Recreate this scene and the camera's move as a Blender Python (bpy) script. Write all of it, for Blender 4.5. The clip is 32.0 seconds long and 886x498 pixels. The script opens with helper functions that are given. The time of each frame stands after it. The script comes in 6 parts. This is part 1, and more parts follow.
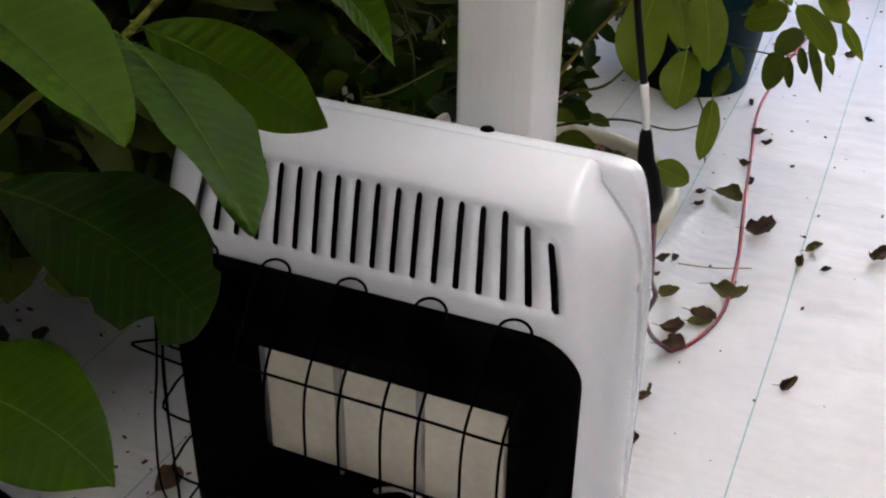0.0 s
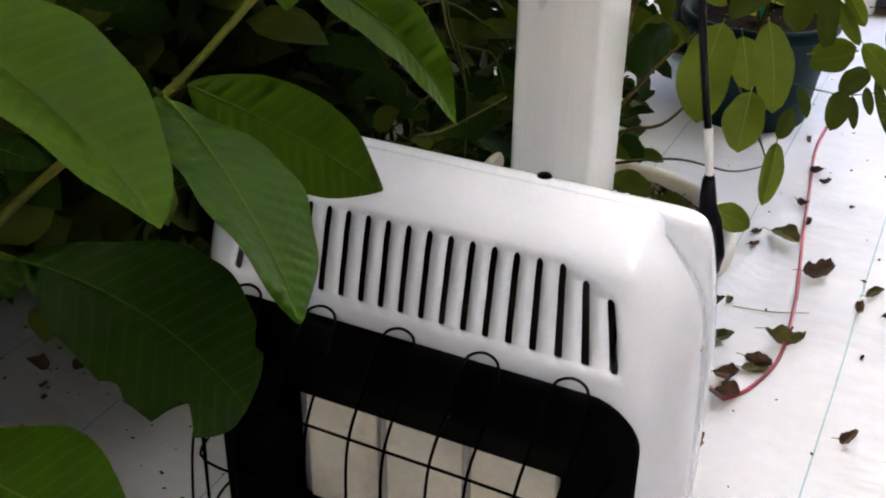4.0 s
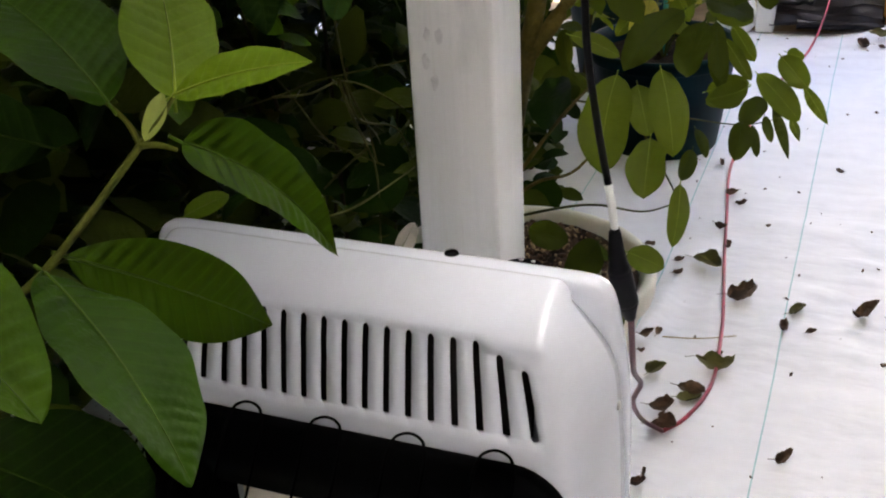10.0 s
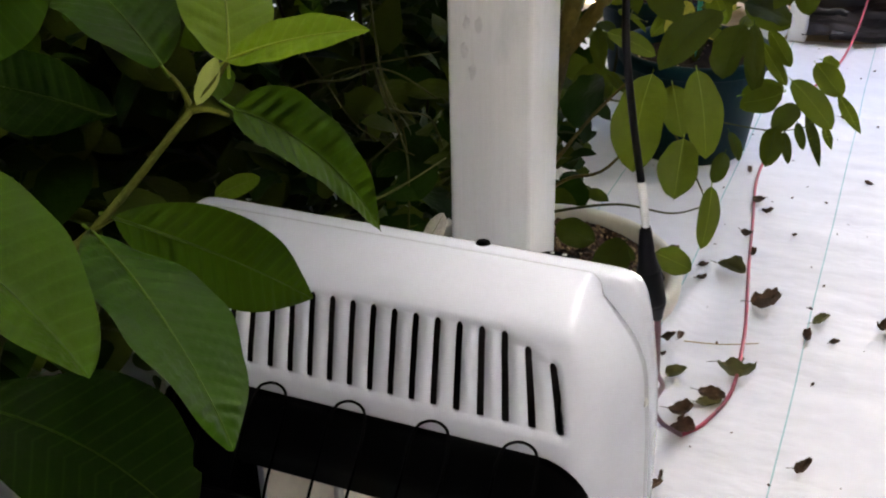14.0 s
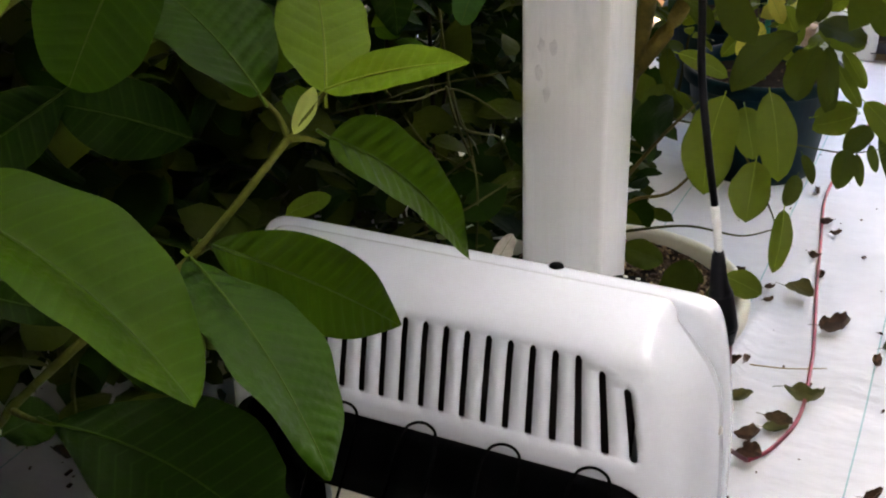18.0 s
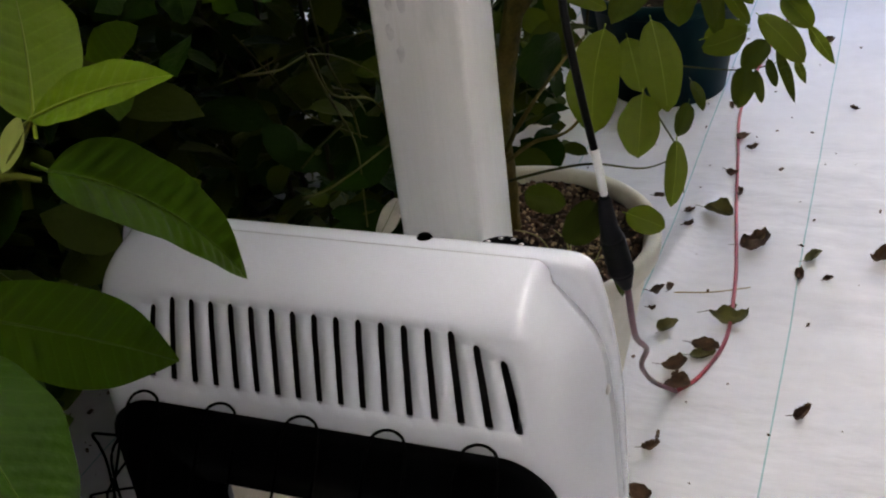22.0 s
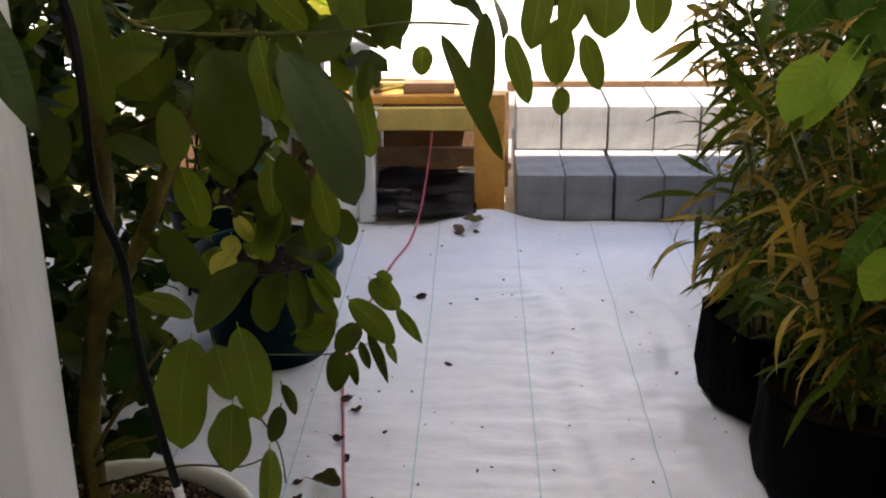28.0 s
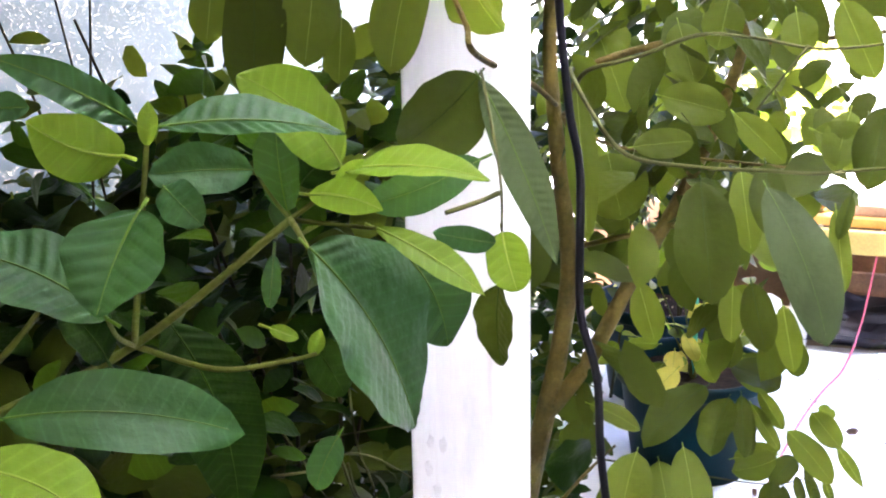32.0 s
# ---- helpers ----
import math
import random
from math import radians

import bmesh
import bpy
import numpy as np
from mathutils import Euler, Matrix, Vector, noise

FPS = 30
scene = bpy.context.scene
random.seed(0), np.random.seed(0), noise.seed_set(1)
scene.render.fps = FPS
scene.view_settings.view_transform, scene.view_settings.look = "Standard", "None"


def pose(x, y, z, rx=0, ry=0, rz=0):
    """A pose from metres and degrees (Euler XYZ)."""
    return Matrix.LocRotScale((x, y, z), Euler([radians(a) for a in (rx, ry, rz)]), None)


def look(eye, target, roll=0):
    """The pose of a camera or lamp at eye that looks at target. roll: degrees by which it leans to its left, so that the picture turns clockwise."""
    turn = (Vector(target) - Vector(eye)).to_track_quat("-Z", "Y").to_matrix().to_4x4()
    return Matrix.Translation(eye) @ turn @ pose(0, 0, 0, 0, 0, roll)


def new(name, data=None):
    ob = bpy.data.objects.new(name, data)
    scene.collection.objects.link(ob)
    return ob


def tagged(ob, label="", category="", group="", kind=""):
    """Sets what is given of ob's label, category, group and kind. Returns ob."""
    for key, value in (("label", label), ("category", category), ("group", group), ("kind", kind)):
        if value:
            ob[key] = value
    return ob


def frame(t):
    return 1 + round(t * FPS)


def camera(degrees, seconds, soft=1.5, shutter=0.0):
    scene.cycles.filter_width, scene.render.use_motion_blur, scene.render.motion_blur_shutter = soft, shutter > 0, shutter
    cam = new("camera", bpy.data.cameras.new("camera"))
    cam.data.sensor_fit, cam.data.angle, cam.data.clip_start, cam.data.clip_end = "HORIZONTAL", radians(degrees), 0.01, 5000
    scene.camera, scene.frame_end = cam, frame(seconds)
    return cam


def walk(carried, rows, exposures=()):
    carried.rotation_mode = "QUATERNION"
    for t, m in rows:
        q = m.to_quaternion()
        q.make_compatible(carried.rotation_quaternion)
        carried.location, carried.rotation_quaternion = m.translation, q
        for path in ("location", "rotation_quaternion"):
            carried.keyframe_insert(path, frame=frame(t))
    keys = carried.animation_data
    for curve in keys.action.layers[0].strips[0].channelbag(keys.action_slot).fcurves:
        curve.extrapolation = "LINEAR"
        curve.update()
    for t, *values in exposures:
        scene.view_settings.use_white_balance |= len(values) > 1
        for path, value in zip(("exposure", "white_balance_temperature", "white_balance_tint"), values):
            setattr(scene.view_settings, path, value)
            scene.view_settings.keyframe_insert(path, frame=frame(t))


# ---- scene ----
cam = camera(44.0, 32.0, soft=2.0)
ROWS = [
    (0.0, 0.3800, -0.9791, 1.2946, 59.00, -0.48, 23.80),
    (0.5, 0.3868, -0.9486, 1.3149, 60.89, 1.54, 22.03),
    (1.0, 0.3760, -0.9457, 1.3096, 61.08, 1.51, 23.64),
    (1.5, 0.3482, -0.9658, 1.3073, 61.26, 1.40, 26.85),
    (2.0, 0.3456, -0.9791, 1.3142, 60.26, 1.88, 28.47),
    (2.5, 0.3389, -0.9632, 1.3087, 61.08, 0.69, 28.01),
    (4.5, 0.3480, -0.9289, 1.2904, 59.48, -0.35, 26.24),
    (5.0, 0.3400, -0.9346, 1.2923, 58.10, 0.07, 26.64),
    (5.5, 0.3356, -0.9362, 1.2870, 57.80, 0.24, 26.09),
    (6.0, 0.3328, -0.9552, 1.2970, 58.60, -1.11, 28.23),
    (6.5, 0.3378, -0.9597, 1.3061, 58.92, -1.38, 28.34),
    (7.0, 0.3479, -0.9462, 1.3060, 59.22, -0.04, 26.15),
    (7.5, 0.3486, -0.9315, 1.3104, 59.59, 1.12, 25.63),
    (8.0, 0.3479, -0.9307, 1.3191, 60.02, 1.86, 25.57),
    (8.5, 0.3439, -0.9299, 1.3195, 59.91, 1.78, 25.44),
    (9.0, 0.3412, -0.9347, 1.3222, 60.23, 1.90, 25.58),
    (9.5, 0.3581, -0.9326, 1.3369, 61.55, 1.69, 23.95),
    (10.0, 0.3770, -0.9183, 1.3453, 61.94, 3.03, 21.02),
    (10.5, 0.3760, -0.9081, 1.3505, 63.44, 2.71, 19.61),
    (11.0, 0.3490, -0.9215, 1.3508, 63.47, 1.64, 21.91),
    (11.5, 0.3411, -0.9202, 1.3438, 63.17, 1.26, 21.42),
    (12.0, 0.3458, -0.9132, 1.3446, 62.83, 0.42, 21.68),
    (12.5, 0.3598, -0.9107, 1.3397, 63.13, 1.06, 21.38),
    (13.0, 0.3725, -0.9080, 1.3445, 63.00, 1.61, 21.25),
    (13.5, 0.3730, -0.9063, 1.3392, 63.16, 1.27, 20.75),
    (14.0, 0.3638, -0.9253, 1.3340, 61.98, 1.34, 22.96),
    (14.5, 0.3467, -0.9420, 1.3124, 59.43, 0.69, 24.78),
    (16.5, 0.3601, -0.9133, 1.3354, 61.84, 1.20, 24.26),
    (17.0, 0.3653, -0.9160, 1.3337, 62.04, 1.29, 23.72),
    (17.5, 0.3545, -0.9144, 1.3301, 62.29, 1.08, 24.43),
    (18.0, 0.3459, -0.9296, 1.3413, 62.83, 1.96, 25.90),
    (18.5, 0.3259, -0.9416, 1.3441, 62.99, 0.53, 27.83),
    (19.0, 0.3265, -0.9186, 1.3297, 61.07, 0.49, 27.63),
    (19.5, 0.3760, -0.7920, 1.3109, 58.55, 2.68, 26.44),
    (20.0, 0.3737, -0.7029, 1.3066, 59.47, 2.56, 23.91),
    (20.5, 0.3340, -0.7926, 1.3369, 60.84, 2.66, 10.54),
    (21.0, 0.3286, -0.8302, 1.3383, 60.26, 1.80, 5.47),
    (21.5, 0.3786, -0.8201, 1.3459, 61.29, 7.53, 11.12),
    (22.0, 0.4003, -0.8330, 1.3378, 59.37, 6.47, 20.62),
    (22.5, 0.4064, -0.8614, 1.3260, 58.97, 3.99, 28.01),
    (23.0, 0.4306, -0.8496, 1.3113, 58.35, 2.79, 30.37),
    (23.5, 0.4490, -0.8083, 1.3185, 58.65, 4.95, 30.26),
    (24.0, 0.4363, -0.7930, 1.3100, 58.68, 4.35, 30.33),
    (24.5, 0.4276, -0.7896, 1.3236, 59.96, 4.11, 30.24),
    (26.5, 0.4185, -0.7177, 1.3697, 65.44, 1.51, 18.22),
    (27.0, 0.4311, -0.6920, 1.3873, 65.73, 2.57, 9.47),
    (27.5, 0.4320, -0.7074, 1.4035, 69.21, 1.74, 3.61),
    (28.0, 0.4306, -0.7451, 1.4319, 69.81, 0.50, 1.81),
    (28.5, 0.4445, -0.7486, 1.4074, 70.67, 1.66, 1.57),
    (29.0, 0.4391, -0.7902, 1.4215, 69.38, 2.36, 6.17),
    (29.5, 0.3836, -0.8076, 1.4067, 69.84, 1.31, 14.35),
    (30.0, 0.3711, -0.8440, 1.4145, 68.75, 1.13, 20.65),
    (30.5, 0.3737, -0.8228, 1.4495, 72.18, 1.20, 22.44),
    (31.0, 0.3762, -0.8029, 1.4559, 72.95, 2.88, 23.59),
    (31.5, 0.3692, -0.7861, 1.4666, 74.51, 1.89, 23.02),
    (32.0, 0.3688, -0.7979, 1.4754, 75.35, 1.16, 23.69),
]
EXPOSURES = [(t, e, 7050, 18) for t, e in ((0.0, 2.65), (1.0, 2.65), (2.0, 3.1), (6.0, 3.0), (7.0, 3.1), (8.0, 2.95), (10.0, 2.75), (13.0, 2.8), (17.0, 2.9), (18.0, 2.95), (19.0, 3.2), (20.0, 2.75), (21.0, 1.62), (22.0, 2.35), (23.0, 2.7), (24.0, 2.75), (26.4, 3.0))]
EXPOSURES += [(t, e, 7250, 19) for t, e in ((27.0, 2.5), (27.6, 1.92), (29.3, 1.98), (30.0, 3.1))] + [(t, e, 6050, 29) for t, e in ((30.7, 4.25), (32.0, 4.5))]
walk(cam, [(t, pose(x, y, z, rx, ry, rz)) for t, x, y, z, rx, ry, rz in ROWS], EXPOSURES)

# ---- light ----
world = bpy.data.worlds.new("world")
scene.world = world
world.use_nodes = True
wn = world.node_tree.nodes
sky = wn.new("ShaderNodeTexSky")
sky.sky_type, sky.sun_disc, sky.sun_elevation, sky.sun_rotation = "NISHITA", False, radians(73), radians(144)
world.node_tree.links.new(sky.outputs[0], wn["Background"].inputs[0])
wn["Background"].inputs[1].default_value = 0.12
sun = new("sun", bpy.data.lights.new("sun", "SUN"))
sun.data.energy, sun.data.angle, sun.data.color = 5.0, radians(1.0), (1.0, 0.95, 0.86)
sun.matrix_world = look((1.6, -2.2, 9.0), (0, 0, 0))


# ---- materials ----
def principled(name, color, rough=0.5, metal=0.0, vary=0.15, scale=8.0, bump=0.0, bump_scale=60.0, spec=0.5, coat=0.0, dark=None, stretch=None):
    """Base colour broken up at two scales, with fine relief."""
    m = bpy.data.materials.new(name)
    m.use_nodes = True
    n, l = m.node_tree.nodes, m.node_tree.links
    p = n["Principled BSDF"]
    p.inputs["Roughness"].default_value, p.inputs["Metallic"].default_value = rough, metal
    p.inputs["Specular IOR Level"].default_value = spec
    p.inputs["Coat Weight"].default_value = coat
    tc = n.new("ShaderNodeTexCoord")
    big, fine = n.new("ShaderNodeTexNoise"), n.new("ShaderNodeTexNoise")
    big.inputs["Scale"].default_value, fine.inputs["Scale"].default_value = scale, scale * 9
    big.inputs["Detail"].default_value, fine.inputs["Detail"].default_value = 4, 3
    source = tc.outputs["Object"]
    if stretch:
        mp = n.new("ShaderNodeMapping")
        mp.inputs["Scale"].default_value = stretch
        l.new(source, mp.inputs["Vector"])
        source = mp.outputs[0]
    for t in (big, fine):
        l.new(source, t.inputs["Vector"])
    add = n.new("ShaderNodeMath")
    add.operation = "MULTIPLY_ADD"
    add.inputs[1].default_value = 0.45
    l.new(fine.outputs[0], add.inputs[0])
    l.new(big.outputs[0], add.inputs[2])
    ramp = n.new("ShaderNodeValToRGB")
    c = Vector(color)
    lo = Vector(dark) if dark else c * (1 - vary)
    hi = c * (1 + vary)
    ramp.color_ramp.elements[0].position, ramp.color_ramp.elements[1].position = 0.45, 0.95
    ramp.color_ramp.elements[0].color = (*lo, 1)
    ramp.color_ramp.elements[1].color = (*[min(0.95, v) for v in hi], 1)
    l.new(add.outputs[0], ramp.inputs[0])
    l.new(ramp.outputs[0], p.inputs["Base Color"])
    if bump:
        b, bt = n.new("ShaderNodeBump"), n.new("ShaderNodeTexNoise")
        bt.inputs["Scale"].default_value, bt.inputs["Detail"].default_value = bump_scale, 4
        l.new(tc.outputs["Object"], bt.inputs["Vector"])
        b.inputs["Strength"].default_value, b.inputs["Distance"].default_value = bump, 0.01
        l.new(bt.outputs[0], b.inputs["Height"])
        l.new(b.outputs[0], p.inputs["Normal"])
    return m


def leaf_material(name, color, back, trans=0.35, rough=0.48, veins=0.0, gloss=0.16):
    """A leaf: gloss above, light through the blade, colour a little different from leaf to leaf."""
    m = principled(name, color, rough, vary=0.22, scale=14, bump=0.25, bump_scale=90, spec=gloss)
    n, l = m.node_tree.nodes, m.node_tree.links
    p, out = n["Principled BSDF"], n["Material Output"]
    ramp = [x for x in n if x.type == "VALTORGB"][0]
    info, hsv, geo, mul = n.new("ShaderNodeObjectInfo"), n.new("ShaderNodeHueSaturation"), n.new("ShaderNodeNewGeometry"), n.new("ShaderNodeMath")
    mul.operation = "ADD"
    l.new(info.outputs["Random"], mul.inputs[0])
    l.new(geo.outputs["Random Per Island"], mul.inputs[1])
    mr = n.new("ShaderNodeMapRange")
    mr.inputs[2].default_value, mr.inputs[3].default_value, mr.inputs[4].default_value = 2.0, 0.6, 1.45
    l.new(mul.outputs[0], mr.inputs[0])
    l.new(mr.outputs[0], hsv.inputs["Value"])
    l.new(ramp.outputs[0], hsv.inputs["Color"])
    l.new(hsv.outputs[0], p.inputs["Base Color"])
    if veins:
        # side veins, one every VEIN metres, slanting forward from the midrib
        tc = [x for x in n if x.type == "TEX_COORD"][0]
        sep, ab, sl, ph, co, po, lift, vm = (n.new("ShaderNode" + k) for k in ("SeparateXYZ", "Math", "Math", "Math", "Math", "Math", "Math", "MixRGB"))
        for nd, op, val in ((ab, "ABSOLUTE", None), (sl, "MULTIPLY_ADD", -0.5), (ph, "MULTIPLY", math.pi / VEIN), (co, "COSINE", None), (po, "POWER", 26.0), (lift, "MULTIPLY", veins)):
            nd.operation = op
            if val is not None:
                nd.inputs[1].default_value = val
        l.new(tc.outputs["Object"], sep.inputs[0])
        l.new(sep.outputs[0], ab.inputs[0])
        l.new(ab.outputs[0], sl.inputs[0])
        l.new(sep.outputs[1], sl.inputs[2])
        l.new(sl.outputs[0], ph.inputs[0])
        l.new(ph.outputs[0], co.inputs[0])
        l.new(co.outputs[0], po.inputs[0])
        l.new(po.outputs[0], lift.inputs[0])
        l.new(lift.outputs[0], vm.inputs[0])
        l.new(hsv.outputs[0], vm.inputs[1])
        vm.inputs[2].default_value = (*[min(0.9, c * 1.9 + 0.004) for c in color], 1)
        l.new(vm.outputs[0], p.inputs["Base Color"])
    tr, mix = n.new("ShaderNodeBsdfTranslucent"), n.new("ShaderNodeMixShader")
    tr.inputs["Color"].default_value = (*back, 1)
    mix.inputs[0].default_value = trans
    l.new(p.outputs[0], mix.inputs[1])
    l.new(tr.outputs[0], mix.inputs[2])
    l.new(mix.outputs[0], out.inputs["Surface"])
    return m


VEIN = 0.0078
M_leaf = leaf_material("big_leaf_green", (0.0155, 0.042, 0.0018), (0.065, 0.15, 0.004), 0.31, veins=0.45, gloss=0.09)
# bluish sky sheen on the upper leaves, put into the base colour
M_leaf_sheen = leaf_material("big_leaf_sky_sheen", (0.0165, 0.053, 0.014), (0.075, 0.165, 0.017), 0.28, rough=0.5, veins=0.4, gloss=0.16)
# darker, less translucent leaf for low, rear and crown leaves
M_leaf_dark = leaf_material("big_leaf_dark", (0.008, 0.021, 0.0015), (0.018, 0.05, 0.003), 0.22, veins=0.4, gloss=0.05)
M_leaf_mid = leaf_material("big_leaf_full", (0.022, 0.053, 0.002), (0.125, 0.215, 0.005), 0.36, veins=0.5, gloss=0.09)
M_leaf_young = leaf_material("big_leaf_young", (0.082, 0.136, 0.010), (0.24, 0.36, 0.02), 0.4, veins=0.3, gloss=0.1)
M_vein = principled("leaf_vein", (0.065, 0.115, 0.010), 0.5, spec=0.1)
M_bud = principled("pale_bud", (0.24, 0.29, 0.07), 0.55, vary=0.15, spec=0.1)
M_vein_dark = principled("dark_leaf_vein", (0.022, 0.048, 0.004), 0.5, spec=0.05)
M_vein_young = principled("young_leaf_vein", (0.19, 0.26, 0.025), 0.5, spec=0.1)
M_oval = leaf_material("oval_leaf", (0.056, 0.077, 0.007), (0.175, 0.232, 0.016), 0.33, gloss=0.1)
M_oval_dark = leaf_material("oval_leaf_dark", (0.030, 0.043, 0.005), (0.09, 0.12, 0.010), 0.25, gloss=0.06)
M_oval_pale = leaf_material("oval_leaf_greyish", (0.05, 0.072, 0.026), (0.08, 0.12, 0.03), 0.2, gloss=0.12)
M_yellow = leaf_material("yellowing_leaf", (0.45, 0.42, 0.06), (0.5, 0.45, 0.08), 0.35, gloss=0.08)
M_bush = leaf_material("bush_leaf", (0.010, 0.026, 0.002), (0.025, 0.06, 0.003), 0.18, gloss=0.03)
M_blade = leaf_material("blade_leaf", (0.045, 0.075, 0.006), (0.11, 0.15, 0.012), 0.3, gloss=0.06)
M_blade_dry = leaf_material("blade_leaf_dry", (0.34, 0.22, 0.035), (0.42, 0.3, 0.06), 0.3, gloss=0.05)
M_pale = principled("bleached_leaf", (0.5, 0.47, 0.38), 0.7, vary=0.2, scale=40, bump=0.4)
M_dead = principled("dead_leaf", (0.085, 0.045, 0.022), 0.7, vary=0.75, scale=45, bump=0.5, bump_scale=120)
M_dead_green = principled("wilted_leaf", (0.10, 0.095, 0.022), 0.6, vary=0.4, scale=40, bump=0.4)
M_stem = principled("green_stem", (0.062, 0.070, 0.010), 0.7, vary=0.35, scale=30, bump=0.3, bump_scale=150, spec=0.08)
M_twig_olive = principled("olive_twig", (0.065, 0.068, 0.018), 0.7, vary=0.35, scale=30, spec=0.1)
M_twig = principled("dark_twig", (0.03, 0.027, 0.01), 0.8, vary=0.4, scale=20, spec=0.1)
M_bark = principled("olive_bark", (0.115, 0.085, 0.017), 0.75, vary=0.45, scale=18, bump=0.6, bump_scale=90, dark=(0.058, 0.05, 0.012), spec=0.2)
M_cane = principled("cane", (0.28, 0.25, 0.08), 0.5, vary=0.4, scale=20)
M_enamel = principled("white_enamel", (0.72, 0.755, 0.825), 0.14, vary=0.03, scale=3, bump=0.02, bump_scale=300, coat=0.4)
M_black = principled("black_paint", (0.0016, 0.0016, 0.002), 0.7, spec=0.012, vary=0.3, scale=20, bump=0.05, bump_scale=400)
M_wire = principled("guard_wire", (0.0015, 0.0015, 0.0015), 0.6, vary=0.2, spec=0.015)
# near-black that stands in for the shade inside the casing
M_slot_shade = principled("slot_shade", (0.006, 0.005, 0.005), 0.8, vary=0.3, spec=0.1)
M_ceramic = principled("ceramic_plaque", (0.84, 0.79, 0.68), 0.7, vary=0.12, scale=12, bump=0.4, bump_scale=500)
M_steel = principled("bare_steel", (0.5, 0.49, 0.47), 0.35, metal=0.9, vary=0.15, scale=20)
M_vinyl = principled("white_vinyl", (0.88, 0.88, 0.86), 0.25, vary=0.04, scale=30, bump=0.05, bump_scale=40, dark=(0.83, 0.84, 0.81), stretch=(1, 1, 0.03))


def grime(m, color, scale, lo, hi, amount):
    """Cloudy grime with a shape of its own laid over a material's base colour."""
    n, l = m.node_tree.nodes, m.node_tree.links
    p = n["Principled BSDF"]
    tc, mp, nz, ramp, mix = (n.new("ShaderNode" + k) for k in ("TexCoord", "Mapping", "TexNoise", "MapRange", "MixRGB"))
    mp.inputs["Scale"].default_value = scale
    nz.inputs["Scale"].default_value, nz.inputs["Detail"].default_value, nz.inputs["Roughness"].default_value = 1.0, 6, 0.65
    ramp.inputs[1].default_value, ramp.inputs[2].default_value, ramp.inputs[4].default_value = lo, hi, amount
    l.new(tc.outputs["Object"], mp.inputs["Vector"])
    l.new(mp.outputs[0], nz.inputs["Vector"])
    l.new(nz.outputs[0], ramp.inputs[0])
    source = p.inputs["Base Color"].links[0].from_socket
    l.new(ramp.outputs[0], mix.inputs[0])
    l.new(source, mix.inputs[1])
    mix.inputs[2].default_value = (*color, 1)
    l.new(mix.outputs[0], p.inputs["Base Color"])
    return m


grime(M_vinyl, (0.56, 0.61, 0.58), (16, 16, 5), 0.55, 0.78, 0.55)
grime(M_vinyl, (0.60, 0.55, 0.42), (55, 55, 2.2), 0.58, 0.75, 0.4)
M_smudge = principled("grey_smudge", (0.72, 0.72, 0.7), 0.5, vary=0.2, scale=60)
M_pot_white = principled("white_plastic_pot", (0.78, 0.75, 0.64), 0.45, vary=0.06, scale=8, dark=(0.7, 0.67, 0.55))
M_pot_green = principled("green_plastic_pot", (0.0010, 0.017, 0.021), 0.5, spec=0.06, vary=0.25, scale=10)
M_bag = principled("black_grow_bag", (0.002, 0.002, 0.0023), 0.8, spec=0.02, vary=0.4, scale=20, bump=0.5, bump_scale=60)
M_soil = principled("potting_soil", (0.022, 0.013, 0.008), 0.95, spec=0.05, vary=0.5, scale=60, bump=1.0, bump_scale=150)
M_perlite = principled("perlite", (0.42, 0.29, 0.16), 0.8, vary=0.1)
M_chip = principled("bark_chip", (0.09, 0.045, 0.022), 0.8, vary=0.5, scale=60)
M_cable = principled("black_cable", (0.005, 0.005, 0.007), 0.5, vary=0.2, spec=0.12)
M_cord = principled("red_cord", (0.47, 0.06, 0.085), 0.4, vary=0.35, scale=9, dark=(0.08, 0.02, 0.035))
# cord end hanging in shade: the shade is part of this colour
M_cord_dark = principled("shaded_cord", (0.13, 0.028, 0.045), 0.45, vary=0.4, scale=12)
M_tape = principled("white_tape", (0.7, 0.7, 0.68), 0.5, vary=0.1)
M_block = principled("concrete_block", (0.25, 0.255, 0.26), 0.9, vary=0.22, scale=14, bump=0.7, bump_scale=180)
M_pine = principled("yellow_pine", (0.58, 0.43, 0.11), 0.6, vary=0.2, scale=10, bump=0.2, bump_scale=80)
M_orange = principled("treated_timber", (0.62, 0.3, 0.055), 0.6, vary=0.2, scale=10, bump=0.2, bump_scale=80)
M_brown = principled("brown_board", (0.16, 0.09, 0.045), 0.75, vary=0.4, scale=10, bump=0.3)
M_plastic = principled("black_sheeting", (0.012, 0.012, 0.013), 0.42, vary=0.3, bump=0.3, bump_scale=30)
M_chair = principled("white_garden_plastic", (0.75, 0.75, 0.73), 0.4, vary=0.06)
M_earth = principled("earth", (0.4, 0.32, 0.21), 0.95, vary=0.4, scale=2, bump=0.6, bump_scale=30)
M_teal = principled("teal_thread", (0.33, 0.54, 0.54), 0.6, vary=0.2, scale=40)
M_teal_stake = principled("teal_plastic", (0.03, 0.36, 0.3), 0.4)


